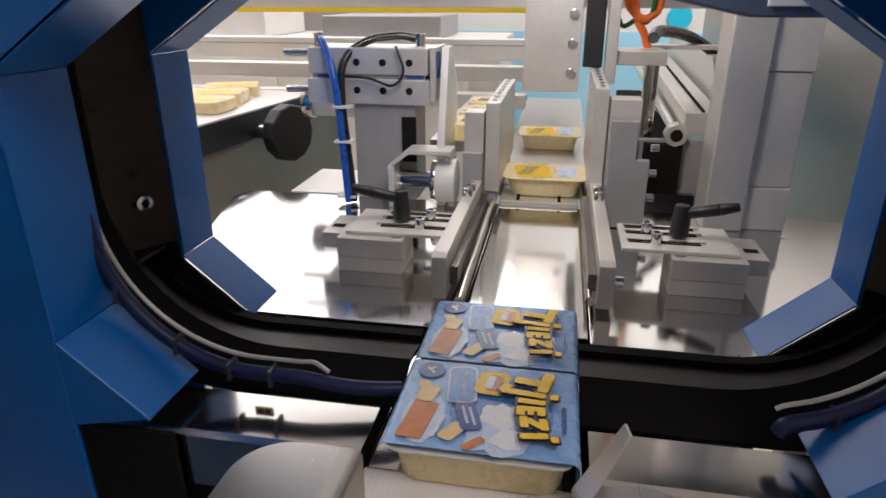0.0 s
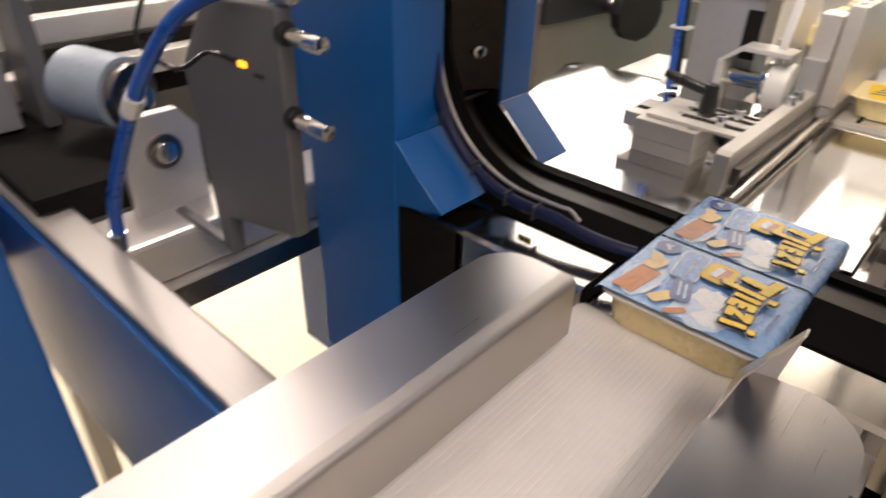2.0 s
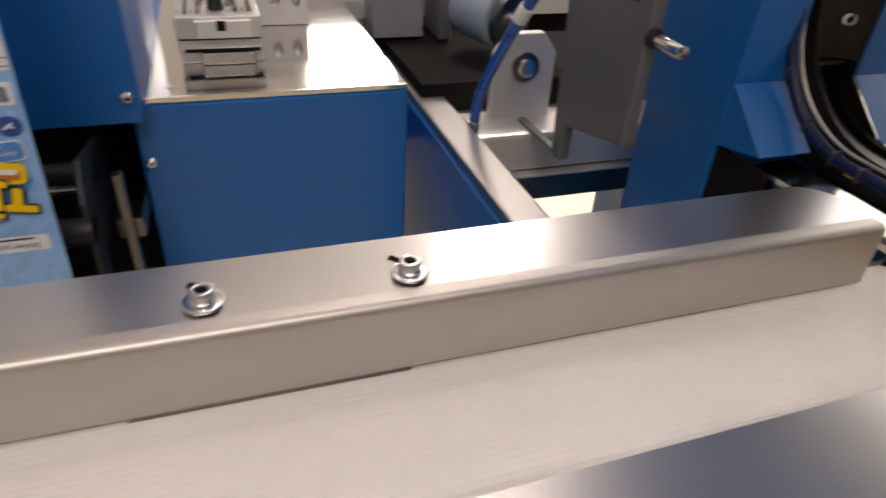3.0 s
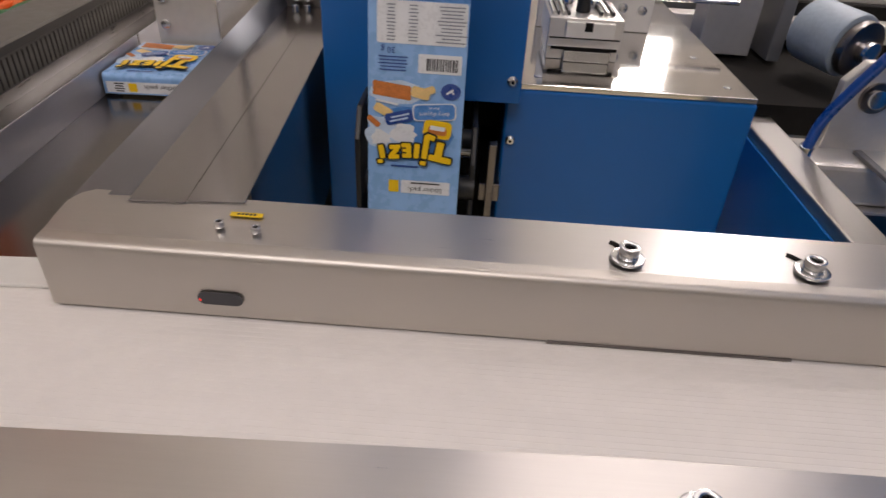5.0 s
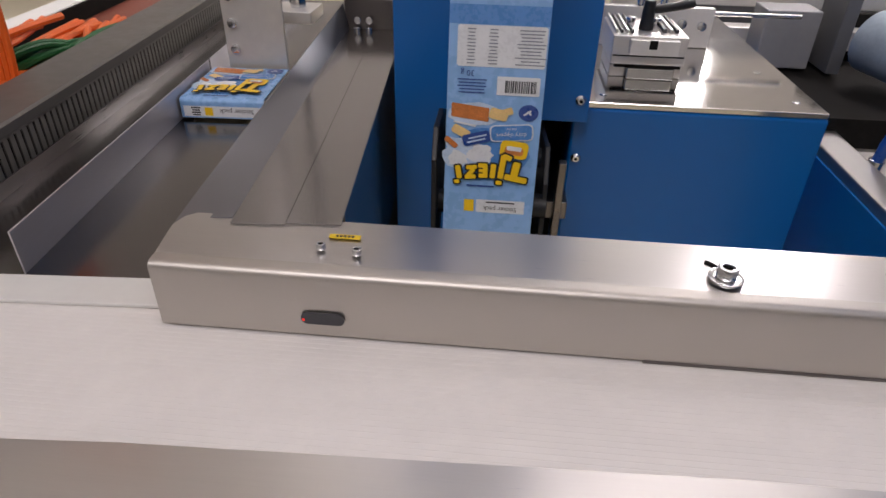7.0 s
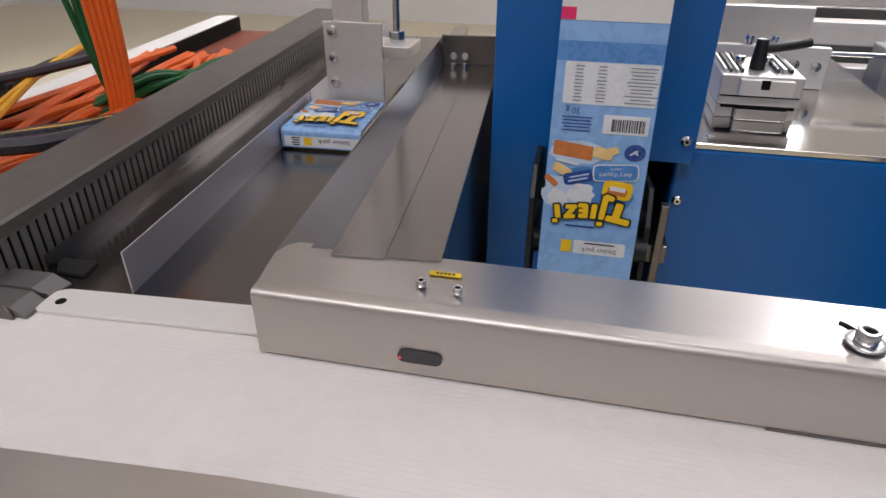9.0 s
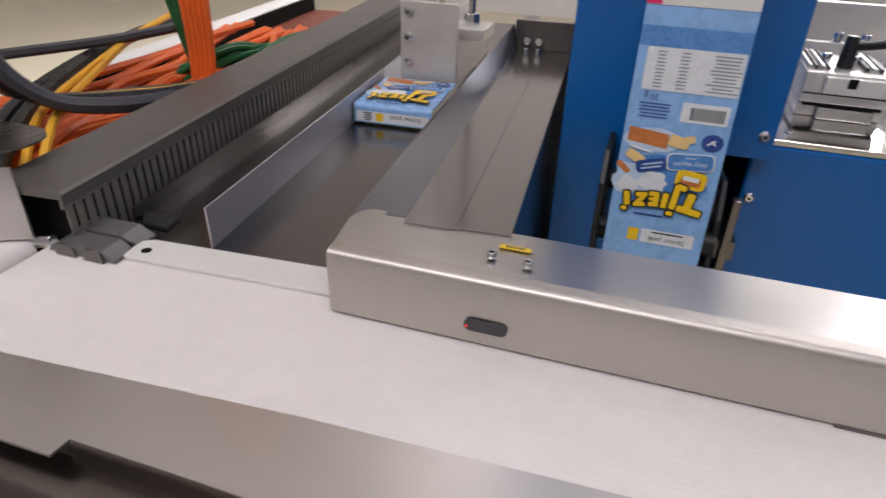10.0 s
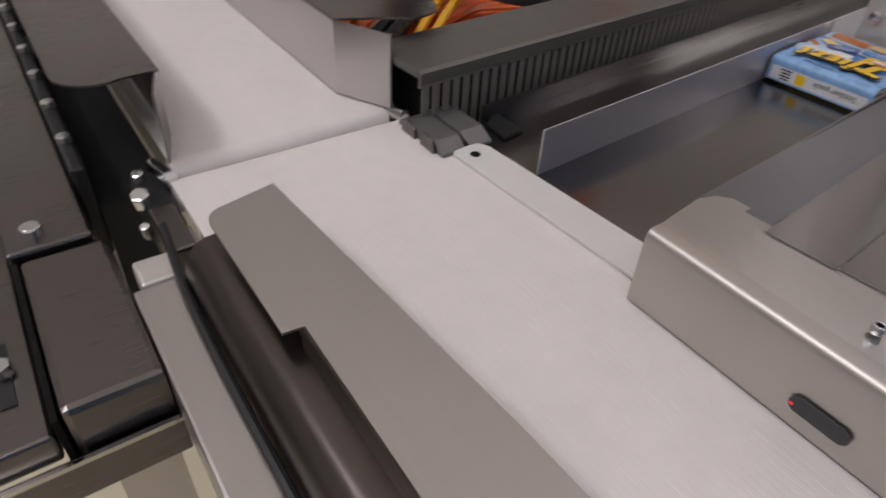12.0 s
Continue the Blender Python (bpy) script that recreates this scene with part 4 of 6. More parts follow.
def label_art(parent, m, w, h, brand_bar=True):
    """The front picture of the pack: sticks, cheese, milk splash, badges and the yellow word shape."""
    e = 0.00025

    def f(o, n, mt, k):
        flat(o, m, n, mt, parent, e * k, w, h)
    f(blob(0.02, 0.1, 0.42, 0.32, 20, 0.1, 3), "deep_sky", FILMDEEP, 1)
    f(blob(0.3, 0.08, 0.22, 0.19, 22, 0.45, 5), "milk_splash", INKMILK, 2)
    f(blob(0.12, 0.1, 0.13, 0.12, 18, 0.5, 6), "milk_splash", INKWHITE, 2.6)
    f(blob(0.36, 0.16, 0.12, 0.1, 16, 0.5, 7), "milk_splash", INKWHITE, 3.3)
    f(blob(0.2, -0.36, 0.29, 0.13, 18, 0.1, 8), "pale_ground", INKMILK, 1.5)
    for k in range(3):
        f(slanted(0.25, -0.33 - 0.05 * k, 0.4, 0.055, -7), "breadstick", INKORANGE, 3 + k)
    f(slanted(-0.05, -0.37, 0.2, 0.12, -12), "cheese", INKCHEESE, 6)
    f(slanted(-0.13, -0.4, 0.14, 0.08, 20), "cheese", INKCHEESE, 7)
    f(slanted(0.34, -0.16, 0.2, 0.1, -28), "cheese", INKCHEESE, 5)
    f(slanted(0.44, -0.03, 0.16, 0.06, -40), "breadstick", INKORANGE, 4.4)
    f(slanted(0.3, -0.25, 0.24, 0.022, -10), "cloth_edge", INKWHITE, 5.5)
    f(blob(-0.36, -0.4, 0.105, 0.09, 14, 0.0, 2), "badge", INKNAVY, 4)
    f(slanted(-0.35, -0.4, 0.09, 0.02, 35), "badge_mark", INKWHITE, 5)
    f(slanted(-0.37, -0.4, 0.06, 0.018, -45), "badge_mark", INKWHITE, 5.3)
    f(slanted(-0.2, -0.17, 0.46, 0.19, 5), "badge_rim", INKWHITE, 6)
    f(slanted(-0.2, -0.17, 0.43, 0.165, 5), "badge", FILMDEEP, 7)
    f(slanted(0.17, -0.09, 0.3, 0.13, 16), "badge", INKNAVY, 6)
    for k in range(2):
        f(slanted(0.17 - 0.01 * k, -0.065 - 0.045 * k, 0.2, 0.018, 16), "print_bar", INKMILK, 7)
    f(slanted(-0.24, 0.02, 0.3, 0.2, -6), "yellow_square", INKYELLOW, 8)
    f(slanted(-0.24, 0.035, 0.2, 0.09, -6), "brown_patch", INKORANGE, 9)
    f(slanted(-0.24, 0.005, 0.16, 0.05, -6), "pale_patch", INKWHITE, 10)
    # yellow word as plain outlined shapes
    n_out = 0
    shapes = [(-0.28, 0.335, 0.25, 0.07, -10), (-0.27, 0.235, 0.08, 0.2, -10), (-0.125, 0.2, 0.062, 0.28, -6), (-0.175, 0.085, 0.1, 0.06, -20), (-0.03, 0.255, 0.058, 0.17, -3),
              (0.075, 0.315, 0.1, 0.05, 2), (0.055, 0.255, 0.055, 0.14, 2), (0.085, 0.255, 0.08, 0.04, 2), (0.085, 0.195, 0.1, 0.05, 2),
              (0.215, 0.335, 0.12, 0.05, 7), (0.21, 0.28, 0.05, 0.11, -38), (0.205, 0.22, 0.12, 0.05, 7), (0.345, 0.285, 0.058, 0.16, 10), (-0.1, 0.39, 0.065, 0.05, -5), (0.36, 0.4, 0.06, 0.045, 8)]
    for a, b, wa, wb, t in shapes:
        n_out += 1
        f(slanted(a, b + 0.02, wa + 0.034, wb + 0.03, t), "word_outline", INKBLACK, 11 + 0.12 * n_out)
    for a, b, wa, wb, t in shapes:
        n_out += 1
        f(slanted(a, b + 0.02, wa, wb, t), "word_shape", INKYELLOW, 12.4 + 0.12 * n_out)
    if brand_bar:
        f(slanted(0.1, 0.475, 0.3, 0.02, 0), "brand_bar", INKNAVY, 4)
    lettering("dairy dippers", 0.062 * w, parent, INKWHITE, m @ Matrix.Translation((-0.2 * w, -0.15 * h, e * 9)) @ Matrix.Rotation(radians(4), 4, "Z"))
    lettering("cheese", 0.04 * w, parent, INKWHITE, m @ Matrix.Translation((-0.2 * w, -0.215 * h, e * 9)) @ Matrix.Rotation(radians(4), 4, "Z"))


def snack_pack(x, y, z, rz, label, lift=0.0265):
    """A tray with a lip, and a printed sleeve over it."""
    t = thing("snack_pack", label, "snack pack", (x, y, z), rz, True, "sleeved snack packs")
    t.scale = (1.0, 1.0, 1.2)
    L, Wd = 0.0485, 0.0575

    def rr(s, hgt, r):
        return [(u, v, hgt) for u, v in rounded(-L * s, L * s, -Wd * s, Wd * s, r, 4)]
    bm = bmesh.new()
    loops = [[bm.verts.new(p) for p in rr(*q)] for q in ((0.86, 0.0, 0.014), (0.88, 0.0015, 0.016), (0.94, 0.0195, 0.018), (0.94, 0.0205, 0.018))]
    for a, b in zip(loops, loops[1:]):
        for i in range(len(a)):
            k = (i + 1) % len(a)
            bm.faces.new((a[i], a[k], b[k], b[i]))
    bm.faces.new(loops[0][::-1]), bm.faces.new(loops[-1])
    part("tray", bm, CREAM, t, "cream plastic tray", 0, True)
    part("tray_lip", prism(rounded(-L, L, -Wd, Wd, 0.012, 4), "z", 0.0206, 0.0222), CLEAR, t, "thin pale tray lip", 0.0004)
    y0 = -0.058
    prof = [(y0 - 0.002, 0.003), (y0 - 0.002, 0.0195)] + bend((y0 + 0.003, 0.0205), 0.005, 180, 90, 4) + bend((-y0 - 0.003, 0.0205), 0.005, 90, 20, 3)
    lid = part("sleeve", sheet(prof, "x", -L + 0.0012, L - 0.0012, -0.0005), FILM, t, "blue printed film sleeve", 0, True)
    m = Matrix.Translation((0, 0, 0.0256)) @ Matrix.Rotation(math.pi, 4, "Z")
    label_art(lid, m, 0.093, 0.106)
    mf = Matrix(((-1, 0, 0, 0), (0, 0, -1, y0 - 0.0022), (0, -1, 0, 0.011), (0, 0, 0, 1)))
    flat([(-0.5, -0.5), (0.5, -0.5), (0.5, 0.5), (-0.5, 0.5)], mf, "white_strip", INKWHITE, lid, 0.0002, 0.088, 0.0125)
    lettering("Sticker pack", 0.0078, lid, INKBLACK, mf @ Matrix.Translation((-0.016, -0.001, 0.0006)))
    for k in range(4):
        flat([(-0.5, -0.5), (0.5, -0.5), (0.5, 0.5), (-0.5, 0.5)], mf @ Matrix.Translation((0.03, -0.0042 + 0.0028 * k, 0)), "print_bar", INKBLACK, lid, 0.0005, 0.0105 - 0.002 * (k % 2), 0.0014)
    flat(slanted(0.26, 0, 0.15, 1.2, 0), mf, "yellow_square", INKYELLOW, lid, 0.0005, 0.06, 0.008)
    return t


snack_pack(0.8775, -0.0585, 0.9005, 0.0, "blue sleeved snack pack waiting on the bridge plate")
snack_pack(0.9755, -0.0590, 0.9005, 0.0, "blue sleeved snack pack behind the first in the opening")
snack_pack(-0.1, 0.41, Z + 0.0007, 3.0, "blue sleeved snack pack lying in the transfer lane").scale = (1.0, 1.0, 0.98)

# ---------- label web ----------
web = thing("label_web", "hanging strip of printed blue snack labels", "label strip", (0.2065, 0.216, 0.926), 0, False)
lean = math.atan(0.11)
mw = Matrix(((-1, 0, 0, 0.2065), (0, -math.sin(lean), -math.cos(lean), 0.2138), (0, -math.cos(lean), math.sin(lean), 0.947), (0, 0, 0, 1)))
WW, WH = 0.0815, 0.078


def web_sheet(b0, b1, name, material, lift=0.0):
    bm = bmesh.new()
    for q in ((lift - 0.0006), lift):
        bm.faces.new([bm.verts.new(mw @ Vector((a, b, q))) for a, b in ((-WW / 2, b0), (WW / 2, b0), (WW / 2, b1), (-WW / 2, b1))])
    return part(name, bm, material, web)


web_sheet(-0.6, -0.1315, "backing_strip", WHITEPLASTIC)
web_sheet(-0.131, 0.15, "label_film", FILM)
flat([(-0.5, -0.5), (-0.36, -0.5), (-0.36, 0.5), (-0.5, 0.5)], mw @ Matrix.Translation((0.0, -0.1365, 0)) @ Matrix.Diagonal((-1, 1, 1, 1)), "magenta_mark", INKPINK, web, 0.0004, WW, 0.009)
flat([(-0.5, -0.5), (0.5, -0.5), (0.5, 0.5), (-0.5, 0.5)], mw @ Matrix.Translation((0, -0.109, 0)), "deep_band", FILMDEEP, web, 0.0003, WW, 0.015)
label_art(web, mw, WW, WH)
RECT = [(-0.5, -0.46), (-0.48, -0.5), (0.48, -0.5), (0.5, -0.46), (0.5, 0.46), (0.48, 0.5), (-0.48, 0.5), (-0.5, 0.46)]
flat(RECT, mw @ Matrix.Translation((-0.003, -0.0845, 0)), "nutrition_panel", INKWHITE, web, 0.0006, 0.073, 0.033)
for k in range(11):
    rnd = random.Random(k)
    flat(RECT, mw @ Matrix.Translation((-0.027, -0.0708 - 0.0027 * k, 0)), "print_bar", INKGREY, web, 0.001, 0.014 + 0.012 * rnd.random(), 0.0009)
    for c in (0.004, 0.022):
        flat(RECT, mw @ Matrix.Translation((c, -0.0708 - 0.0027 * k, 0)), "print_bar", INKGREY, web, 0.001, 0.005 + 0.003 * rnd.random(), 0.0009)
flat(RECT, mw @ Matrix.Translation((-0.019, -0.053, 0)), "barcode_panel", INKWHITE, web, 0.0006, 0.036, 0.0155)
rnd = random.Random(4)
u = -0.0335
while u < -0.0085:
    bw = 0.0004 + 0.0009 * rnd.random()
    flat([(-0.5, -0.5), (0.5, -0.5), (0.5, 0.5), (-0.5, 0.5)], mw @ Matrix.Translation((u, -0.0525, 0)), "code_bar", INKBLACK, web, 0.001, bw, 0.010)
    u += bw + 0.0004 + 0.0007 * rnd.random()
for k in range(5):
    flat([(-0.5, -0.5), (0.5, -0.5), (0.5, 0.5), (-0.5, 0.5)], mw @ Matrix.Translation((0.02, -0.0465 - 0.0027 * k, 0)), "print_bar", INKNAVY, web, 0.0007, 0.019 + 0.006 * rnd.random(), 0.001)
lettering("30 g", 0.007, web, INKNAVY, mw @ Matrix.Translation((0.024, -0.0628, 0.0008)))
flat(RECT, mw @ Matrix.Translation((-0.011, 0.0565, 0)), "white_strip", INKWHITE, web, 0.0006, 0.044, 0.0125)
flat(RECT, mw @ Matrix.Translation((0.0175, 0.0565, 0)), "yellow_square", INKYELLOW, web, 0.0006, 0.009, 0.0115)
lettering("Sticker pack", 0.0062, web, INKBLACK, mw @ Matrix.Translation((-0.011, 0.0585, 0.001)))
flat([(-0.5, -0.5), (0.5, -0.5), (0.5, 0.5), (-0.5, 0.5)], mw @ Matrix.Translation((-0.011, 0.0525, 0)), "print_bar", INKBLACK, web, 0.001, 0.026, 0.0013)


# ---------- clamps with lever handles ----------
def lever_clamp(loc, rz, label, mirror=False):
    t = thing("lever_clamp", label, "clamp", loc, rz, True, "lever clamps")
    # local: x away from the viewer, y to the left; standing on z = 0
    k = -1 if mirror else 1

    def b(x0, x1, y0, y1, z0, z1, name, mt, lab="", bev=0.0008):
        ya, yb = sorted((k * y0, k * y1))
        return part(name, box(x0, x1, ya, yb, z0, z1), mt, t, lab, bev)
    b(0.0, 0.05, 0.0, 0.068, 0.0, 0.0155, "base_block", ALU, "lower steel block")
    b(0.0, 0.05, 0.0, 0.068, 0.016, 0.036, "upper_block", ALU, "upper steel block")
    b(0.012, 0.085, -0.045, 0.062, 0.0362, 0.0402, "slotted_plate", ALUWHITE, "slotted steel plate")
    b(0.012, 0.07, 0.0625, 0.088, 0.020, 0.0362, "end_plate", ALU, "pale end plate")
    b(0.03, 0.04, 0.07, 0.083, 0.0362, 0.0366, "end_slot", DARK, "dark slot")
    for sx in (0.03, 0.055, 0.072):
        b(sx - 0.0016, sx + 0.0016, -0.038, 0.03, 0.0402, 0.0406, "slot", DARK, "dark adjusting slot", 0)
        b(sx + 0.0025, sx + 0.0042, -0.04, 0.035, 0.0402, 0.0425, "slot_rim", POLISHED, "bright slot rim", 0)
    for sx, sy in ((0.03, -0.012), (0.06, -0.018)):
        part("bolt", rod((sx, k * sy, 0.0402), (sx, k * sy, 0.0515), 0.0055, 18), ZINC, t, "zinc socket bolt", 0.0007, True)
        part("bolt_socket", rod((sx, k * sy, 0.0514), (sx, k * sy, 0.0518), 0.003, 6), DARK, t, "dark socket")
    part("front_screw", rod((0.012, k * 0.008, 0.036), (0.012, k * 0.008, 0.0368), 0.006, 18), POLISHED, t, "flat screw", 0.0003)
    hub = rod((0.05, k * 0.012, 0.0425), (0.05, k * 0.012, 0.058), 0.0095, 20, None, 0.0085)
    rod((0.05, k * 0.012, 0.058), (0.05, k * 0.012, 0.074), 0.0085, 20, hub, 0.007)
    part("lever_hub", hub, BLACK, t, "black plastic lever hub", 0.001, True)
    arm = rod((0.05, k * 0.013, 0.065), (0.043, k * 0.045, 0.0735), 0.0055, 12, None, 0.0062)
    rod((0.043, k * 0.045, 0.0735), (0.0395, k * 0.0615, 0.078), 0.0062, 12, arm, 0.0042)
    part("lever_arm", arm, BLACK, t, "black plastic lever arm", 0.001, True)
    return t


TZ = 0.9155
lever_clamp((1.104, 0.053, TZ), 0, "steel clamp with black lever on the cell table")
lever_clamp((1.104, -0.205, TZ), 0, "steel clamp with black lever opposite its twin", True)
fc = thing("feeder_clamp", "bright machined clamp with black lever on the feeder box", "clamp", (0.38, 0.49, 0.9405))
part("base_block", box(0.357, 0.411, 0.449, 0.52, 0.9404, 0.9525), ZINC, fc, "bright base block", 0.0008)
for xa, xb in ((0.3375, 0.3565), (0.4115, 0.4205)):
    part("base_ear", box(xa, xb, 0.458, 0.53, 0.9404, 0.954), ALU, fc, "side ear of the base", 0.0008)
part("dark_slit", box(0.342, 0.418, 0.453, 0.53, 0.9526, 0.9565), DARK, fc, "dark slit")
part("body", box(0.336, 0.421, 0.451, 0.545, 0.9566, 0.989), ALU, fc, "machined body", 0.0012)
part("front_groove", box(0.338, 0.419, 0.4502, 0.4508, 0.966, 0.9675), DARK, fc, "dark groove")
part("nose_block", box(0.355, 0.410, 0.4425, 0.4505, 0.9695, 0.9865), ALUWHITE, fc, "bright nose block", 0.0008)
part("nose_slot", box(0.376, 0.385, 0.4419, 0.4428, 0.977, 0.9868), DARK, fc, "dark slot")
for k in range(4):
    part("rib", box(0.3395 + 0.006 * k, 0.342 + 0.006 * k, 0.462, 0.545, 0.9892, 0.9935), (ALU, GREYC)[k % 2], fc, "narrow rib on the body")
for k in range(3):
    part("rib", box(0.395 + 0.007 * k, 0.3985 + 0.007 * k, 0.47, 0.545, 0.9892, 0.9935), (GREYC, ALU)[k % 2], fc, "narrow rib on the body")
for px in (0.362, 0.392):
    part("socket_bolt", rod((px, 0.505, 0.9892), (px, 0.505, 0.9985), 0.0055, 18), ZINC, fc, "zinc socket bolt", 0.0007, True)
hub = rod((0.377, 0.484, 0.9892), (0.377, 0.484, 1.004), 0.0085, 20, None, 0.0075)
rod((0.377, 0.484, 1.004), (0.377, 0.484, 1.022), 0.0075, 20, hub, 0.0065)
part("lever_hub", hub, BLACK, fc, "black plastic lever hub", 0.001, True)
part("lever_arm", tube([(0.377, 0.484, 1.012), (0.392, 0.486, 1.013), (0.412, 0.489, 1.016), (0.428, 0.492, 1.019)], 0.0052, 10, 5), BLACK, fc, "black plastic lever arm", 0, True)

# ---------- inside the cell ----------
table = thing("cell_table", "polished stainless steel table plate in the cell", "table", (1.17, -0.05, 0.9))
part("table_plate", prism([(0.997, -0.465), (0.997, -0.13), (1.36, -0.13), (1.36, -0.465)], "z", TZ - 0.012, TZ), MIRROR, table, "mirror-bright steel plate", 0.0008)
part("table_plate", prism([(1.002, -0.02), (1.002, 0.266), (1.33, 0.354), (1.352, 0.35), (1.36, 0.33), (1.36, -0.02)], "z", TZ - 0.012, TZ), MIRROR, table, "mirror-bright steel plate", 0.0008)
part("table_frame", box(0.99, 1.35, -0.46, 0.28, 0.84, 0.9034), DARK, table, "dark frame under the plate")
for lx, ly in ((1.02, 0.2), (1.3, 0.2), (1.04, -0.45), (1.3, -0.45)):
    part("leg", box(lx, lx + 0.03, ly, ly + 0.03, 0, 0.84), STEEL, table, "steel leg")
for px, py in ((1.325, 0.338), (1.24, 0.225), (1.29, -0.36), (1.1, -0.33)):
    part("countersunk_screw", rod((px, py, TZ - 0.0002), (px, py, TZ + 0.0006), 0.006, 18), ZINC, table, "countersunk screw", 0.0002)
lp = thing("infeed_slide", "mirror-bright steel slide between two side rods", "slide", (1.2, -0.075, 0.9))
part("slide_plate", box(1.003, 1.352, -0.1285, -0.0215, 0.9085, 0.9165), MIRROR, lp, "mirror-bright slide plate", 0.001)
part("side_rod", rod((1.03, -0.0165, 0.928), (1.43, -0.0125, 0.932), 0.0045, 16), POLISHED, lp, "polished side rod", 0, True)
part("side_rod", rod((1.05, -0.1305, 0.928), (1.43, -0.1305, 0.932), 0.0045, 16), POLISHED, lp, "polished side rod", 0, True)
part("step_plate", box(1.354, 1.43, -0.125, -0.02, 0.908, 0.922), ALU, lp, "pale step plate", 0.001)
for sx in (-0.045, -0.1):
    part("guide_strip", box(1.358, 1.42, sx - 0.002, sx + 0.002, 0.9225, 0.925), DARK, lp, "dark guide slot")
part("infeed_deck", box(1.432, 2.3, -0.145, -0.005, 0.905, 0.923), STEEL, lp, "dull steel infeed deck", 0.001)
part("deck_support", box(1.5, 1.55, -0.1, -0.05, 0, 0.905), STEEL, lp, "steel support")


def side_fence(y0, y1, xa, xb, label):
    t = thing("side_fence", label, "fence", ((xa + xb) / 2, (y0 + y1) / 2, TZ), 0, False, "side fences of the slide")
    o = [(xa, TZ + 0.006), (xa + 0.004, TZ + 0.045), (xa + 0.012, TZ + 0.0475), (xb, TZ + 0.0475), (xb, TZ + 0.012), (xa + 0.02, TZ + 0.006)]
    part("fence_bar", prism(o, "y", y0, y1), ALU, t, "anodised fence bar", 0.0008)
    inn = y1 if y0 < -0.1 else y0
    s = 1 if y0 < -0.1 else -1
    part("rubber_strip", box(xa + 0.02, xb, *sorted((inn + s * 0.0005, inn + s * 0.008)), TZ + 0.012, TZ + 0.03), DARKSTEEL, t, "dark inner strip", 0.0005)
    part("foot", box(xa + 0.03, xb - 0.02, y0 + 0.002, y1 - 0.002, TZ, TZ + 0.0115), ALU, t)
    out = y0 if y0 < -0.1 else y1
    for bx in (xb - 0.075, xb - 0.05):
        part("bolt", rod((bx, (y0 + y1) / 2, TZ + 0.0475), (bx, (y0 + y1) / 2, TZ + 0.058), 0.0055, 16), ZINC, t, "zinc bolt", 0.0006, True)
    part("side_bolt", rod((xa + 0.008, out, TZ + 0.03), (xa + 0.008, out - s * 0.008, TZ + 0.03), 0.005, 14), ZINC, t, "zinc side bolt", 0.0006)
    return t


side_fence(-0.002, 0.012, 1.045, 1.305, "anodised aluminium side fence with zinc bolts")
side_fence(-0.150, -0.136, 1.05, 1.315, "anodised aluminium side fence opposite its twin")


def comb(y0, y1, ztop, label, outer):
    t = thing("comb_fence", label, "fence", (1.42, (y0 + y1) / 2, 0.923), 0, False, "comb fences")
    for k in range(8):
        xa = 1.315 + k * 0.031
        part("comb_plate", box(xa, xa + 0.026, y0, y1, 0.945, ztop), ALU, t, "", 0.0012)
        part("pin", rod((xa + 0.013, (y0 + y1) / 2, ztop), (xa + 0.013, (y0 + y1) / 2, ztop + 0.002), 0.003, 10), ZINC, t, "small pin")
    part("back_bar", box(1.317, 1.56, y0 + 0.004, y1 - 0.004, 0.925, ztop - 0.006), GREYPAINT, t, "grey back bar")
    part("carrier", box(1.312, 1.345, *outer, 0.925, ztop - 0.012), ALU, t, "carrier block", 0.001)
    part("carrier", box(1.3, 1.3115, *outer, 0.925, ztop - 0.06), GREYPAINT, t, "grey carrier plate", 0.001)
    return t


comb(-0.022, -0.004, 1.058, "row of upright aluminium comb plates", (-0.002, 0.022))
comb(-0.150, -0.134, 1.078, "row of upright aluminium comb plates opposite its twin", (-0.188, -0.152))
rb = thing("carrier_bracket", "grey stepped bracket with zinc bolts", "bracket", (1.33, -0.2, 0.92))
part("plate", prism([(-0.153, 0.9165), (-0.153, 1.045), (-0.184, 1.045), (-0.184, 1.0), (-0.2, 1.0), (-0.2, 0.9165)], "x", 1.286, 1.298), GREYPAINT, rb, "", 0.001)
for z in (0.955, 0.985, 1.015):
    part("bolt", rod((1.29, -0.2, z), (1.29, -0.209, z), 0.0045, 12), ZINC, rb, "zinc bolt", 0.0005)
TRAYYELLOW = mat("matt_yellow_print", (0.88, 0.58, 0.015), 0.7, 0.0, 0.05, 60)
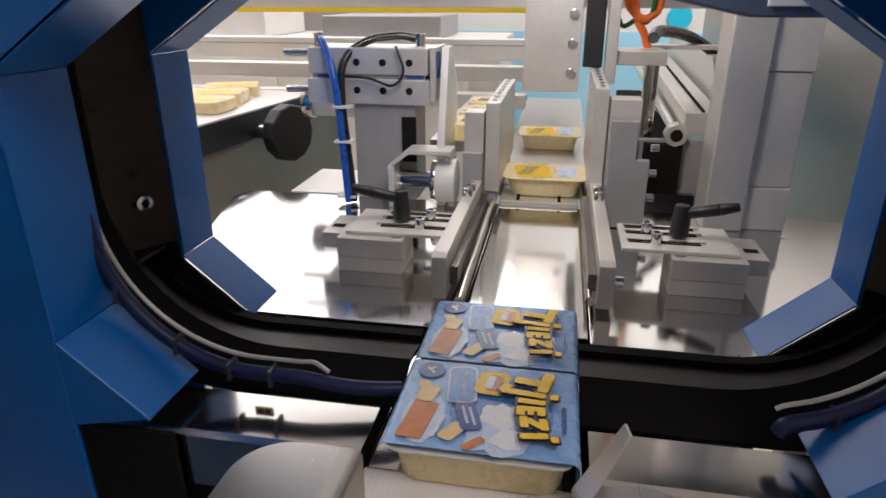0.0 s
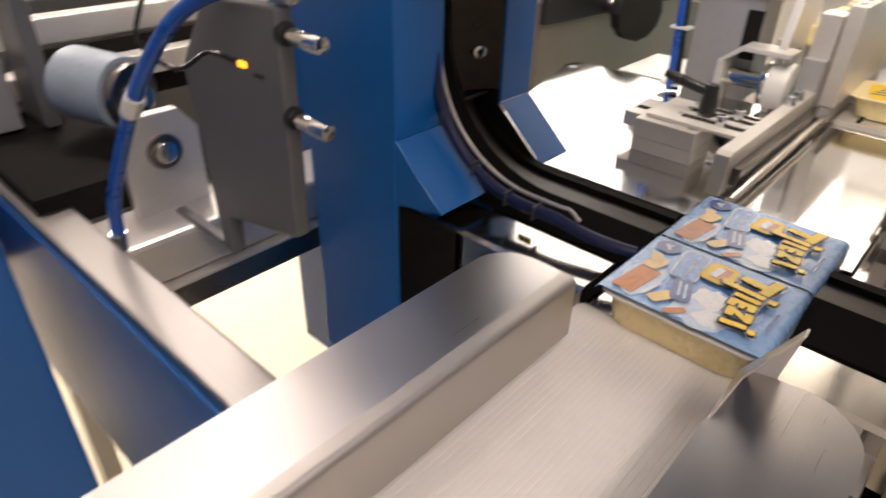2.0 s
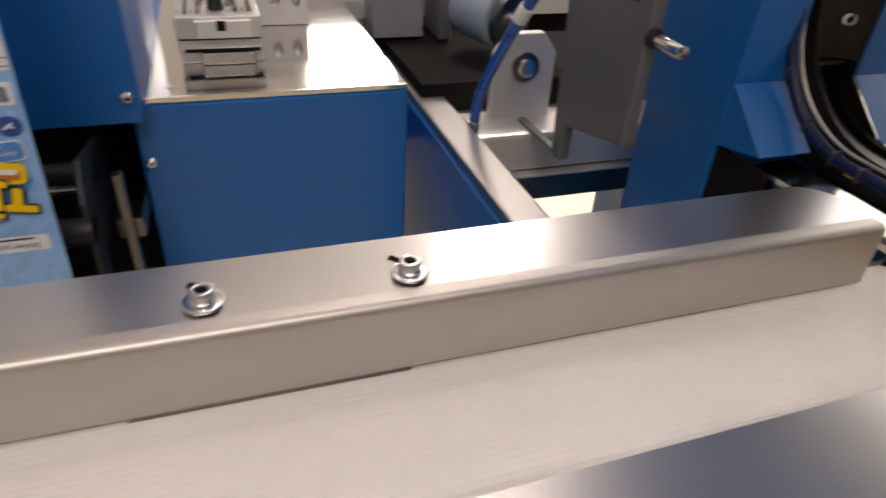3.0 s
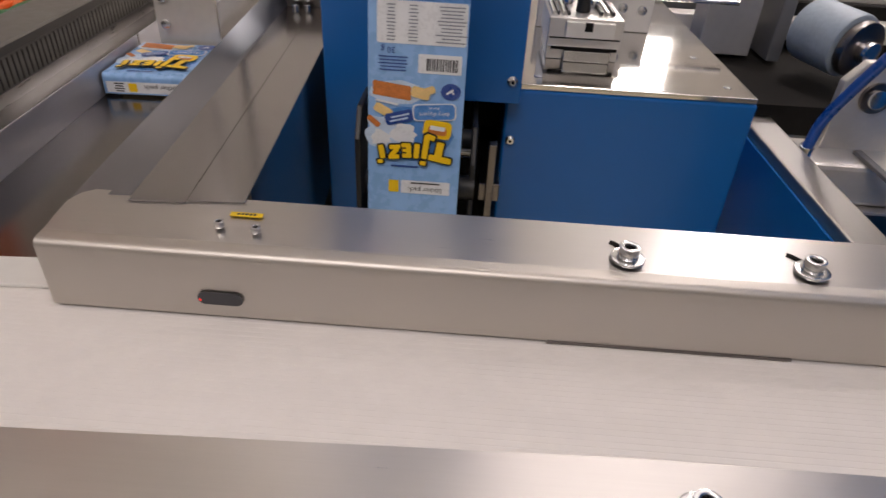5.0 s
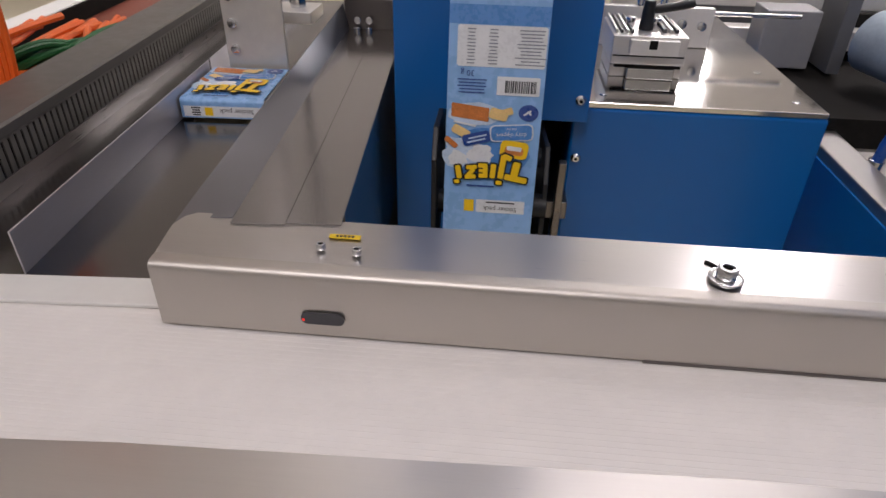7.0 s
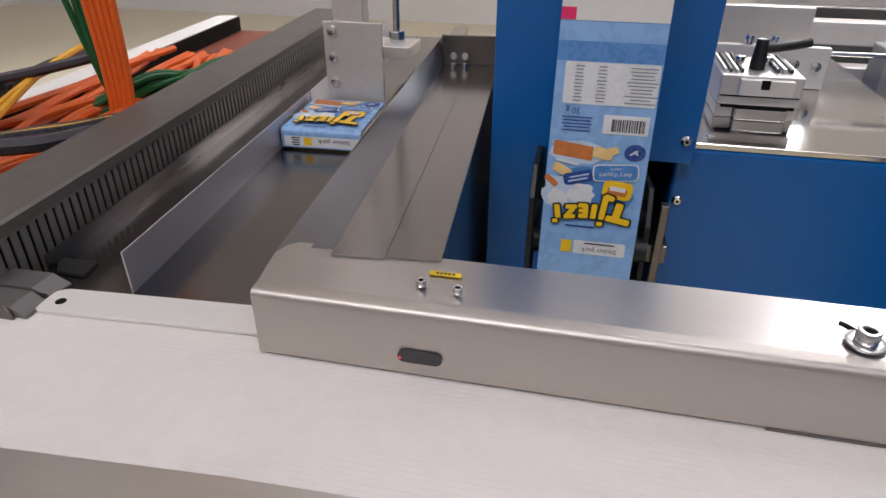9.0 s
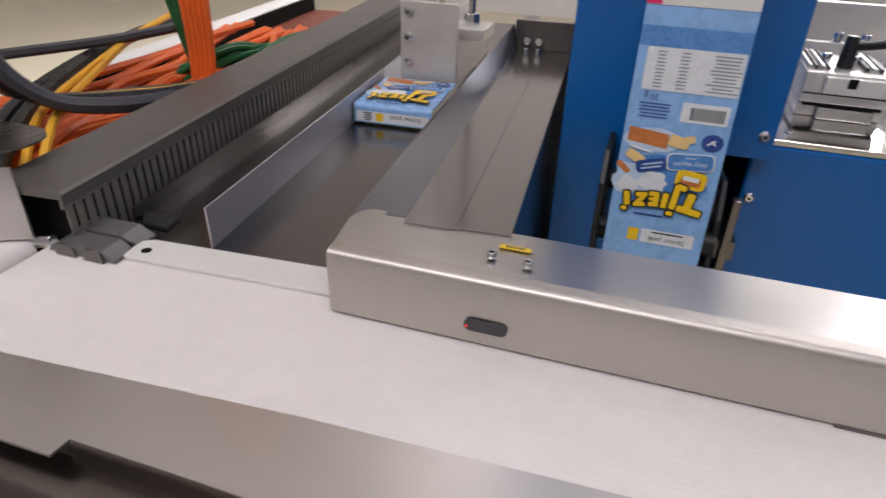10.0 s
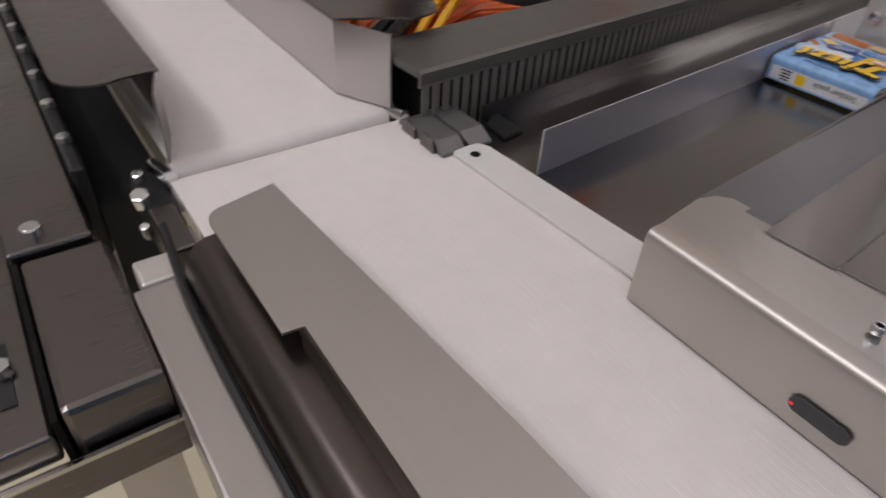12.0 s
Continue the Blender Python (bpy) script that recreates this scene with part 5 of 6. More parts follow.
for x, lab in ((1.375, "cream tray with yellow print on the infeed deck"), (1.665, "cream tray with yellow print further along the deck")):
    t = thing("open_tray", lab, "food tray", (x + 0.04, -0.078, 0.9235), 0, True, "unsleeved trays")
    bm = bmesh.new()
    loops = [[bm.verts.new((u, v, hgt)) for u, v in rounded(-0.046 * s, 0.046 * s, -0.056 * s, 0.056 * s, 0.014, 4)] for s, hgt in ((0.78, 0), (0.8, 0.002), (0.9, 0.024), (1.0, 0.0245), (1.0, 0.026), (0.9, 0.0262))]
    for a, b in zip(loops, loops[1:]):
        for i in range(len(a)):
            j = (i + 1) % len(a)
            bm.faces.new((a[i], a[j], b[j], b[i]))
    bm.faces.new(loops[0][::-1]), bm.faces.new(loops[-1])
    part("tray", bm, CREAM, t, "cream plastic tray", 0, True)
    flat(slanted(-0.05, 0.16, 0.78, 0.5, 8), Matrix.Translation((0, 0, 0.0265)), "yellow_print", TRAYYELLOW, t, 0.0003, 0.09, 0.1)
    for k in range(4):
        flat(slanted(-0.22 + 0.13 * k, 0.27 - 0.03 * k, 0.06, 0.2, 15), Matrix.Translation((0, 0, 0.0265)), "dark_stroke", INKBLACK, t, 0.0006, 0.09, 0.1)
    flat(slanted(0.0, -0.3, 0.7, 0.25, 0), Matrix.Translation((0, 0, 0.0265)), "pale_print", INKMILK, t, 0.0003, 0.09, 0.1)

grip = thing("pneumatic_gripper", "grey anodised pneumatic slide unit on a post", "actuator", (1.38, 0.15, 0.95))
part("post", box(1.355, 1.42, 0.094, 0.178, TZ, 1.0455), GREYPAINT, grip, "grey anodised post", 0.001)
part("post_notch", box(1.352, 1.356, 0.093, 0.112, 0.97, 1.03), DARK, grip, "dark notch")
part("upper_body", box(1.35, 1.43, 0.076, 0.236, 1.0835, 1.117), ALU, grip, "upper slide body", 0.0015)
part("lower_body", box(1.348, 1.43, 0.074, 0.238, 1.046, 1.078), ALU, grip, "lower slide body", 0.0015)
part("gap_strip", box(1.354, 1.42, 0.08, 0.232, 1.078, 1.0835), GREYPAINT, grip)
for hy in (0.1, 0.135, 0.17):
    for hz in (1.064, 1.099):
        xf = 1.348 if hz < 1.08 else 1.35
        part("bore", rod((xf + 0.001, hy, hz), (xf - 0.0006, hy, hz), 0.0046, 16), DARK, grip, "dark bore")
for a, b in ((0.205, 0.225), (0.082, 0.105)):
    part("blue_plate", box(1.3525, 1.3535, a, b, 1.0795, 1.0825), INKNAVY, grip, "small blue name plate")
for z in (1.107, 1.058):
    part("piston_rod", rod((1.39, 0.236, z), (1.39, 0.285, z), 0.0045, 14), POLISHED, grip, "polished piston rod", 0, True)
part("side_cap", box(1.351, 1.43, 0.066, 0.0735, 1.05, 1.118), ALU, grip, "end cap", 0.001)
part("blue_cap", box(1.356, 1.38, 0.0648, 0.0659, 1.08, 1.112), INKNAVY, grip, "small blue cap")
br = thing("slanted_bracket", "pale machined bracket plate with a slanted edge", "bracket", (1.42, 0.05, 0.95))
part("plate", prism([(1.335, TZ), (1.335, 0.99), (1.375, 1.118), (1.40, 1.118), (1.44, 1.06), (1.44, TZ), (1.42, TZ), (1.415, 0.975), (1.395, 0.99), (1.375, 0.975), (1.37, TZ)], "y", 0.052, 0.062), ALUWHITE, br, "", 0.001)
rl = thing("feed_roller", "white feed roller on a steel shaft in a bracket", "roller", (1.34, 0.06, 0.95))
part("roller", rod((1.345, 0.036, 0.949), (1.345, 0.062, 0.949), 0.029, 28), WHITEPLASTIC, rl, "white roller", 0.002, True)
part("rim", rod((1.345, 0.0622, 0.949), (1.345, 0.069, 0.949), 0.027, 28), POLISHED, rl, "steel rim", 0.001, True)
part("shaft", rod((1.345, 0.069, 0.949), (1.345, 0.115, 0.949), 0.011, 20), POLISHED, rl, "steel shaft", 0, True)
part("bracket_arm", box(1.318, 1.352, 0.1155, 0.124, TZ, 0.972), ALUWHITE, rl, "pale bracket arm", 0.0015)
part("bracket_top", prism([(0.124, 0.9722), (0.098, 0.994), (0.04, 0.994), (0.04, 0.988), (0.096, 0.988), (0.117, 0.9722)], "x", 1.318, 1.354), ALUWHITE, rl, "pale bracket top", 0.001)
hs = thing("hose_pair", "blue and black pneumatic hoses tied together", "hose", (1.33, 0.2, 0.92))
part("blue_hose", tube([(1.37, 0.225, 1.127), (1.355, 0.215, 1.12), (1.335, 0.198, 1.09), (1.33, 0.19, 1.04), (1.328, 0.186, 0.98), (1.325, 0.182, 0.918)], 0.0052, 10, 8), BLUEHOSE, hs, "bright blue hose", 0, True)
part("black_hose", tube([(1.39, 0.098, 1.126), (1.385, 0.12, 1.13), (1.37, 0.16, 1.124), (1.345, 0.185, 1.1), (1.335, 0.187, 1.05), (1.332, 0.181, 0.98), (1.33, 0.176, 0.918)], 0.0052, 10, 8), BLACKHOSE, hs, "black hose", 0, True)
part("thin_wire", tube([(1.342, 0.185, 1.082), (1.34, 0.15, 1.08), (1.338, 0.12, 1.072), (1.338, 0.105, 1.09), (1.342, 0.115, 1.12)], 0.0018, 8, 8), BLACKHOSE, hs, "thin black wire", 0, True)
for z in (1.045, 1.0, 0.925):
    part("cable_tie", box(1.322, 1.34, 0.172, 0.197, z - 0.0015, z + 0.0015), WHITEPLASTIC, hs, "white cable tie")
for y, mt in ((0.228, POLISHED), (0.09, POLISHED)):
    part("fitting", rod((1.375, y, 1.117), (1.375, y, 1.134), 0.0065, 12), mt, hs, "push-in fitting", 0.0005)

# cross beams behind
beam = thing("cross_beam", "pale aluminium cross beam over the infeed", "beam", (2.0, 0.3, 1.0), 0, False, "cross beams")
part("profile", box(2.0, 2.05, -0.12, 0.95, 1.045, 1.09), ALUWHITE, beam, "", 0.002)
part("groove", box(1.9985, 2.0, -0.12, 0.95, 1.076, 1.078), GREYPAINT, beam, "thin groove")
part("post", box(2.0, 2.05, 0.9505, 0.99, 0, 1.09), ALUWHITE, beam, "post")
beam = thing("cross_beam", "pale aluminium cross beam below its twin", "beam", (2.1, 0.3, 1.0), 0, False, "cross beams")
part("profile", box(2.12, 2.17, -0.12, 0.95, 0.985, 1.02), ALUWHITE, beam, "", 0.002)
part("post", box(2.12, 2.17, 0.9505, 0.99, 0, 1.02), ALUWHITE, beam, "post")
beam = thing("cross_beam", "low dull aluminium cross beam over the tray belt", "beam", (2.1, 0.3, 0.9), 0, False, "cross beams")
part("profile", box(1.9, 1.94, -0.02, 1.2, 0.955, 0.985), ALUWHITE, beam, "", 0.002)
part("post", box(1.9, 1.94, 1.2005, 1.24, 0, 0.985), ALUWHITE, beam, "post")
beam = thing("upper_beam", "upper aluminium beam with a yellow stripe", "beam", (2.3, 0.3, 1.15))
part("profile", box(2.3, 2.36, -1.2, 1.3, 1.15, 1.2), ALU, beam, "", 0.002)
part("stripe", box(2.298, 2.3, -0.05, 1.3, 1.138, 1.15), ADHESIVE, beam, "yellow stripe")
part("post", box(2.3, 2.36, 1.3005, 1.36, 0, 1.2), ALU, beam, "post")
part("post", box(2.3, 2.36, -1.26, -1.2005, 0, 1.2), ALU, beam, "post")

tb = thing("tray_conveyor", "dark steel tray conveyor with a black edge", "conveyor", (1.7, 0.5, 0))
dirv = [(1.42, 0.468), (1.95, 0.40), (1.95, 0.85), (1.42, 0.95)]
part("body", prism(dirv, "z", 0.55, 0.975), mat("brown_grey_steel", (0.24, 0.205, 0.17), 0.42, 0.35, 0.08, 12, 0.02), tb, "dark steel side wall", 0.002)
part("black_edge", prism([(1.415, 0.456), (1.95, 0.392), (1.95, 0.3995), (1.415, 0.4675)], "z", 0.942, 0.991), BLACK, tb, "black edge strip", 0.002)
part("deck", prism([(1.42, 0.4795), (1.95, 0.4155), (1.95, 0.85), (1.42, 0.95)], "z", 0.9755, 0.982), ALUWHITE, tb, "pale deck")
part("stand", box(1.6, 1.65, 0.55, 0.6, 0, 0.55), STEEL, tb, "steel stand")
part("drum", rod((1.585, 0.388, 0.955), (1.575, 0.362, 0.955), 0.05, 12), BLACK, tb, "black faceted drum", 0.004)
part("drum_shaft", rod((1.585, 0.448, 0.955), (1.585, 0.3885, 0.955), 0.014, 16), DARKSTEEL, tb, "dark drum shaft", 0, True)
dr = thing("drive_drum", "cream drive drum with a steel ring", "drum", (1.47, 0.29, 1.02))
part("drum", rod((1.47, 0.275, 1.028), (1.47, 0.15, 1.028), 0.021, 24), WHITEPLASTIC, dr, "cream drum", 0.002, True)
part("ring", rod((1.47, 0.292, 1.028), (1.47, 0.2755, 1.028), 0.025, 24), POLISHED, dr, "steel ring", 0.002, True)
part("support", box(1.46, 1.48, 0.155, 0.165, 0.915, 1.006), ALU, dr)
part("foot", box(1.37, 1.5, 0.13, 0.285, 0.86, 0.9145), ALU, dr, "grey base beam")
part("leg", box(1.42, 1.46, 0.2, 0.24, 0, 0.86), STEEL, dr, "steel leg")
for k in range(5):
    t = thing("open_tray", "cream tray waiting on the pale conveyor deck", "food tray", (1.62 + 0.1 * (k % 3), 0.56 + 0.13 * (k // 3) + 0.02 * k, 0.9822), 12 * k, True, "unsleeved trays")
    part("tray", prism(rounded(-0.045, 0.045, -0.055, 0.055, 0.014, 4), "z", 0, 0.022), CREAM, t, "cream plastic tray", 0.003)
    part("yellow_print", prism(rounded(-0.03, 0.0, -0.04, 0.04, 0.005, 2), "z", 0.0222, 0.0226), INKYELLOW, t)
for k in range(3):
    t = thing("open_tray", "cream tray standing beside the comb plates", "food tray", (1.46 + 0.1 * k, 0.035, 0.985), 0, True, "unsleeved trays")
    part("tray", prism(rounded(-0.04, 0.04, -0.028, 0.028, 0.012, 4), "z", 0, 0.026), CREAM, t, "cream plastic tray", 0.003)
    part("dark_stroke", prism(rounded(-0.02, 0.0, -0.012, 0.012, 0.004, 2), "z", 0.0262, 0.0266), INKBLACK, t)
side_deck = thing("side_deck", "dull steel deck beside the comb plates", "deck", (1.6, 0.04, 0.97))
part("deck", box(1.43, 1.9, 0.001, 0.09, 0.968, 0.9848), STEEL, side_deck, "", 0.001)
part("leg", box(1.7, 1.74, 0.02, 0.06, 0, 0.968), STEEL, side_deck)

# pusher head hanging over the infeed
ph = thing("infeed_pusher", "grey aluminium pusher plate hanging over the infeed", "pusher", (1.52, -0.075, 1.05))
part("plate", box(1.5, 1.512, -0.117, -0.036, 1.047, 1.6), ALU, ph, "tall aluminium plate", 0.0012)
for z in (1.075, 1.115, 1.155):
    part("bolt", rod((1.5, -0.105, z), (1.496, -0.105, z), 0.007, 16), ZINC, ph, "flat zinc bolt", 0.001)
part("guide_column", box(1.53, 1.56, -0.15, -0.122, 1.08, 1.6), BLACK, ph, "black guide column", 0.002)
part("guide_column", box(1.5, 1.53, -0.168, -0.152, 1.06, 1.6), ALU, ph, "aluminium guide column", 0.001)
part("cross_arm", box(1.52, 1.6, -0.24, -0.1685, 1.085, 1.105), ALU, ph, "cross arm", 0.001)
part("post", rod((1.56, -0.225, 0.96), (1.56, -0.225, 1.0848), 0.011, 18), POLISHED, ph, "steel post", 0, True)
part("post_base", box(1.52, 1.6, -0.25, -0.2, 0.9, 0.96), GREYPAINT, ph, "grey base", 0.001)
part("column_foot", box(1.5, 1.6, -0.3, -0.19, 0, 0.8995), DARKSTEEL, ph, "dark foot")
sl = thing("side_slide", "aluminium linear slide with a bright rod", "linear slide", (1.8, -0.3, 0.95))
part("rail", prism([(1.52, 0.985), (2.15, 1.03), (2.15, 1.06), (1.52, 1.02)], "y", -0.325, -0.275), ALU, sl, "long aluminium rail", 0.0015)
part("groove", prism([(1.52, 1.0205), (2.15, 1.0605), (2.15, 1.0625), (1.52, 1.0225)], "y", -0.302, -0.298), DARK, sl, "dark groove")
part("rod", rod((1.5, -0.262, 0.99), (2.1, -0.262, 1.03), 0.008, 18), POLISHED, sl, "bright rod", 0, True)
part("end_bearing", rod((1.495, -0.262, 0.99), (1.515, -0.262, 0.991), 0.017, 8), ALU, sl, "octagonal end bearing", 0.001)
part("bearing_bore", rod((1.4935, -0.262, 0.99), (1.495, -0.262, 0.99), 0.009, 16), DARK, sl, "dark bore")
part("side_plate", prism([(1.6, 0.99), (1.7, 1.085), (2.2, 1.11), (2.2, 0.99)], "y", -0.35, -0.338), ALU, sl, "upright side plate", 0.001)
part("dark_gap", box(1.5, 2.1, -0.274, -0.22, 0.9, 0.975), DARK, sl, "dark gap")
part("front_plate", box(1.515, 1.525, -0.325, -0.21, 0.88, 0.98), GREYPAINT, sl, "grey front plate", 0.001)
part("stand", box(1.6, 1.65, -0.31, -0.26, 0, 0.9), STEEL, sl)
cp = thing("corner_post", "tall brushed steel corner post", "post", (1.34, -0.3, 0))
part("post", box(1.30, 1.36, -0.316, -0.271, TZ, 1.7), ALU, cp, "", 0.002)
part("pale_profile", box(1.31, 1.4, -0.366, -0.3165, TZ, 0.968), ALUWHITE, cp, "pale lower profile", 0.0015)
part("pale_profile", box(1.312, 1.39, -0.364, -0.3165, 0.969, 1.1), ALUWHITE, cp, "pale middle profile", 0.0015)
part("pale_profile", box(1.31, 1.4, -0.366, -0.3165, 1.101, 1.7), ALUWHITE, cp, "pale upper profile", 0.0015)
# out of view; added to block hall light and darken reflections in the cell
solo("unseen_cell_roof", box(0.98, 1.62, -0.6, 0.6, 1.78, 1.8), DULL, "unseen dull steel roof added over the cell to dim reflections", "roof panel", kind="structure")
solo("cell_side_wall", box(1.03, 2.5, -0.485, -0.47, 0.5, 1.78), DULL, "dull stainless steel side wall of the cell", "wall panel")
hood = thing("hood_panel", "dark blue-grey hood with a white front panel", "hood", (1.2, -0.38, 1.15))
part("frame", prism([(-0.46, 1.162), (-0.243, 1.162), (-0.18, 1.176), (-0.18, 1.2), (-0.46, 1.2)], "x", 1.12, 1.16), mat("blue_grey_paint", (0.1, 0.13, 0.19), 0.4, 0.2), hood, "blue-grey frame", 0.002)
part("front_panel", box(1.116, 1.1195, -0.335, -0.252, 1.1705, 1.198), WHITEPLASTIC, hood, "white panel", 0.001)
part("arm", box(1.125, 1.155, -0.4695, -0.4605, 1.17, 1.19), GREYPAINT, hood)
oc = thing("cable_loop", "orange and green cables looping over the cell", "cable", (1.6, -0.2, 1.15))
part("orange_cable", tube([(1.6, -0.17, 1.4), (1.6, -0.18, 1.2), (1.6, -0.195, 1.155), (1.6, -0.22, 1.15), (1.61, -0.235, 1.2), (1.61, -0.235, 1.5)], 0.006, 8, 6), ORANGE, oc, "orange cable", 0, True)
part("orange_cable", tube([(1.62, -0.19, 1.4), (1.61, -0.195, 1.18), (1.6, -0.215, 1.12), (1.58, -0.225, 1.085)], 0.006, 8, 6), ORANGE, oc, "orange cable", 0, True)
part("green_cable", tube([(1.62, -0.17, 1.5), (1.62, -0.17, 1.17), (1.61, -0.2, 1.145), (1.6, -0.225, 1.18), (1.6, -0.225, 1.5)], 0.004, 8, 6), GREENC, oc, "green cable", 0, True)
part("black_cable", tube([(1.58, -0.225, 1.12), (1.62, -0.24, 1.128), (1.7, -0.3, 1.115), (1.75, -0.36, 1.08)], 0.009, 8, 6), BLACKHOSE, oc, "black cable", 0, True)
part("tray_bar", box(1.66, 1.7, -0.36, -0.235, 1.098, 1.104), ALU, oc, "thin steel bar")

# booth behind the cell
booth = thing("booth_wall", "pale blue booth wall with a white upper band", "booth wall", (3.2, 0, 0), 0, False, "", "structure")
part("lower_panel", box(3.2, 3.25, -3.0, 0.5, 0, 1.05), BOOTH, booth, "pale blue panel")
part("upper_panel", box(3.205, 3.25, -3.0, 0.5, 1.05, 2.6), WHITEPLASTIC, booth, "white panel")
part("round_sign", rod((3.2, -0.515, 1.105), (3.196, -0.515, 1.105), 0.045, 24), mat("cyan_sign", (0.02, 0.5, 0.7), 0.4), booth, "round cyan sign")
cab = thing("pale_cabinet", "pale grey machine cabinet behind the cell", "cabinet", (2.7, 0.9, 0))
part("body", box(2.6, 3.1, 0.1, 1.7, 0, 1.05), ALUWHITE, cab, "", 0.004)
part("panel", box(2.594, 2.5995, 0.2, 0.8, 0.3, 1.0), WHITEPLASTIC, cab, "white door panel", 0.003)
part("panel", box(2.594, 2.5995, 0.85, 1.6, 0.3, 1.0), WHITEPLASTIC, cab, "white door panel", 0.003)
part("dark_top", box(2.65, 3.0, 0.3, 0.7, 1.0505, 1.12), GREYPAINT, cab, "grey box on top", 0.004)
part("dark_top", box(2.65, 3.0, 0.9, 1.2, 1.0505, 1.14), WHITEPLASTIC, cab, "white box on top", 0.004)

# ---------- drive parts between feeder and portal ----------
PLATEGREY = mat("dull_grey_plate", (0.17, 0.168, 0.175), 0.42, 0.3, 0.06, 18, 0.04)
sp = thing("sensor_plate", "grey upright plate with a small orange light", "plate", (0.7, 0.26, 0.9))
part("plate", prism([(0.226, 0.913), (0.222, 1.098), (0.318, 1.093), (0.372, 1.03), (0.358, 0.8455), (0.34, 0.8455), (0.338, 0.889)], "x", 0.733, 0.747), PLATEGREY, sp, "dull grey plate", 0.002)
part("led", box(0.7318, 0.7329, 0.268, 0.278, 1.047, 1.0515), LEDORANGE, sp, "small orange status light")
part("led_slot", box(0.7322, 0.7329, 0.246, 0.258, 1.043, 1.046), BLACK, sp, "dark slot beside the light")
part("bracket", box(0.735, 0.745, 0.3585, 0.46, 0.8455, 0.851), PLATEGREY, sp, "mounting bracket on the beam", 0.001)
for z in (1.018, 1.080):
    part("pin", rod((0.74, 0.222, z), (0.74, 0.181, z - 0.001), 0.0062, 18), POLISHED, sp, "polished steel pin", 0.0008, True)
    part("pin_ring", rod((0.74, 0.2255, z), (0.74, 0.219, z), 0.0088, 18), BLACK, sp, "black bushing", 0.001)
mo = thing("roll_drive", "pale grey drive roll beside a bearing block", "motor", (0.72, 0.6, 0.85))
part("roll", rod((0.735, 0.67, 0.945), (0.765, 0.60, 0.94), 0.043, 32), mat("pale_grey_roll", (0.3, 0.36, 0.42), 0.4), mo, "pale grey roll", 0.004, True)
part("roll_flange", rod((0.7655, 0.599, 0.94), (0.771, 0.587, 0.939), 0.037, 32), DARKSTEEL, mo, "dark roll flange", 0.002, True)
part("hub", rod((0.771, 0.587, 0.939), (0.777, 0.573, 0.938), 0.015, 20), ZINC, mo, "bright hub", 0.001, True)
part("bearing_plate", prism([(0.70, 0.84), (0.70, 0.93), (0.72, 0.955), (0.765, 0.955), (0.785, 0.93), (0.785, 0.84)], "y", 0.474, 0.488), ALU, mo, "rounded bearing plate", 0.002)
part("bearing_ring", rod((0.742, 0.474, 0.913), (0.742, 0.469, 0.913), 0.019, 24), DARKSTEEL, mo, "dark bearing ring", 0.001, True)
part("bearing_bolt", rod((0.742, 0.469, 0.913), (0.742, 0.464, 0.913), 0.012, 20), ZINC, mo, "bright bearing bolt", 0.002, True)
part("bed", box(0.62, 0.84, 0.52, 0.8, 0.8405, 0.88), DARK, mo, "dark bed")
part("bed_leg", box(0.622, 0.65, 0.72, 0.76, 0, 0.84), STEEL, mo, "steel leg")
bh = thing("blue_air_hose", "blue pneumatic hose rising from the frame", "hose", (0.65, 0.44, 0.85))
part("hose", tube([(0.661, 0.43, 0.862), (0.664, 0.418, 0.91), (0.68, 0.364, 1.008), (0.695, 0.335, 1.055), (0.71, 0.308, 1.086), (0.725, 0.272, 1.104), (0.742, 0.236, 1.108)], 0.0065, 10, 8), BLUEHOSE, bh, "bright blue hose", 0, True)
part("fitting", rod((0.66, 0.432, 0.8455), (0.661, 0.43, 0.864), 0.009, 12), ZINC, bh, "fitting", 0.001)
part("fitting", rod((0.742, 0.24, 1.108), (0.744, 0.214, 1.107), 0.0085, 14), ZINC, bh, "push-in fitting", 0.001)
part("tie", rod((0.678, 0.37, 0.998), (0.6815, 0.36, 1.014), 0.0082, 12), WHITEPLASTIC, bh, "white tie")
part("thin_wire", tube([(0.732, 0.282, 1.05), (0.72, 0.3, 1.055), (0.705, 0.325, 1.04), (0.69, 0.35, 1.06), (0.70, 0.34, 1.10)], 0.002, 8, 6), BLACKHOSE, bh, "thin black wire", 0, True)
fr = thing("rear_slides", "aluminium slide rails behind the feeder", "linear slide", (0.6, 0.9, 0.9))
for k, (za, zb, ya) in enumerate(((0.9, 0.93, 0.78), (0.95, 0.985, 0.84), (1.0, 1.03, 0.9))):
    part("rail", box(0.45, 1.25, ya, ya + 0.035, za, zb), (ALU, ALUWHITE, ALU)[k], fr, "aluminium rail", 0.002)
part("carriage", box(0.60, 0.68, 0.72, 0.779, 0.885, 0.97), GREYPAINT, fr, "grey carriage", 0.002)
part("carriage", box(0.70, 0.72, 0.70, 0.779, 0.885, 1.05), PLATEGREY, fr, "grey carriage plate", 0.002)
part("dark_block", box(0.73, 1.1, 0.8155, 0.83, 0.86, 0.95), DARK, fr, "dark block")
part("stand", box(0.46, 0.5, 0.8605, 0.95, 0, 0.9), STEEL, fr, "steel stand")
part("rear_plate", box(0.45, 1.3, 0.95, 0.96, 0.6, 0.99), PLATEGREY, fr, "dark grey rear plate", 0.002)
fx = thing("feeder_fixture", "upright aluminium fixture plates on the feeder", "fixture", (0.45, 0.6, 0.94))
part("plate", box(0.335, 0.488, 0.60, 0.612, 0.9405, 0.992), ALUWHITE, fx, "pale upright plate", 0.0012)
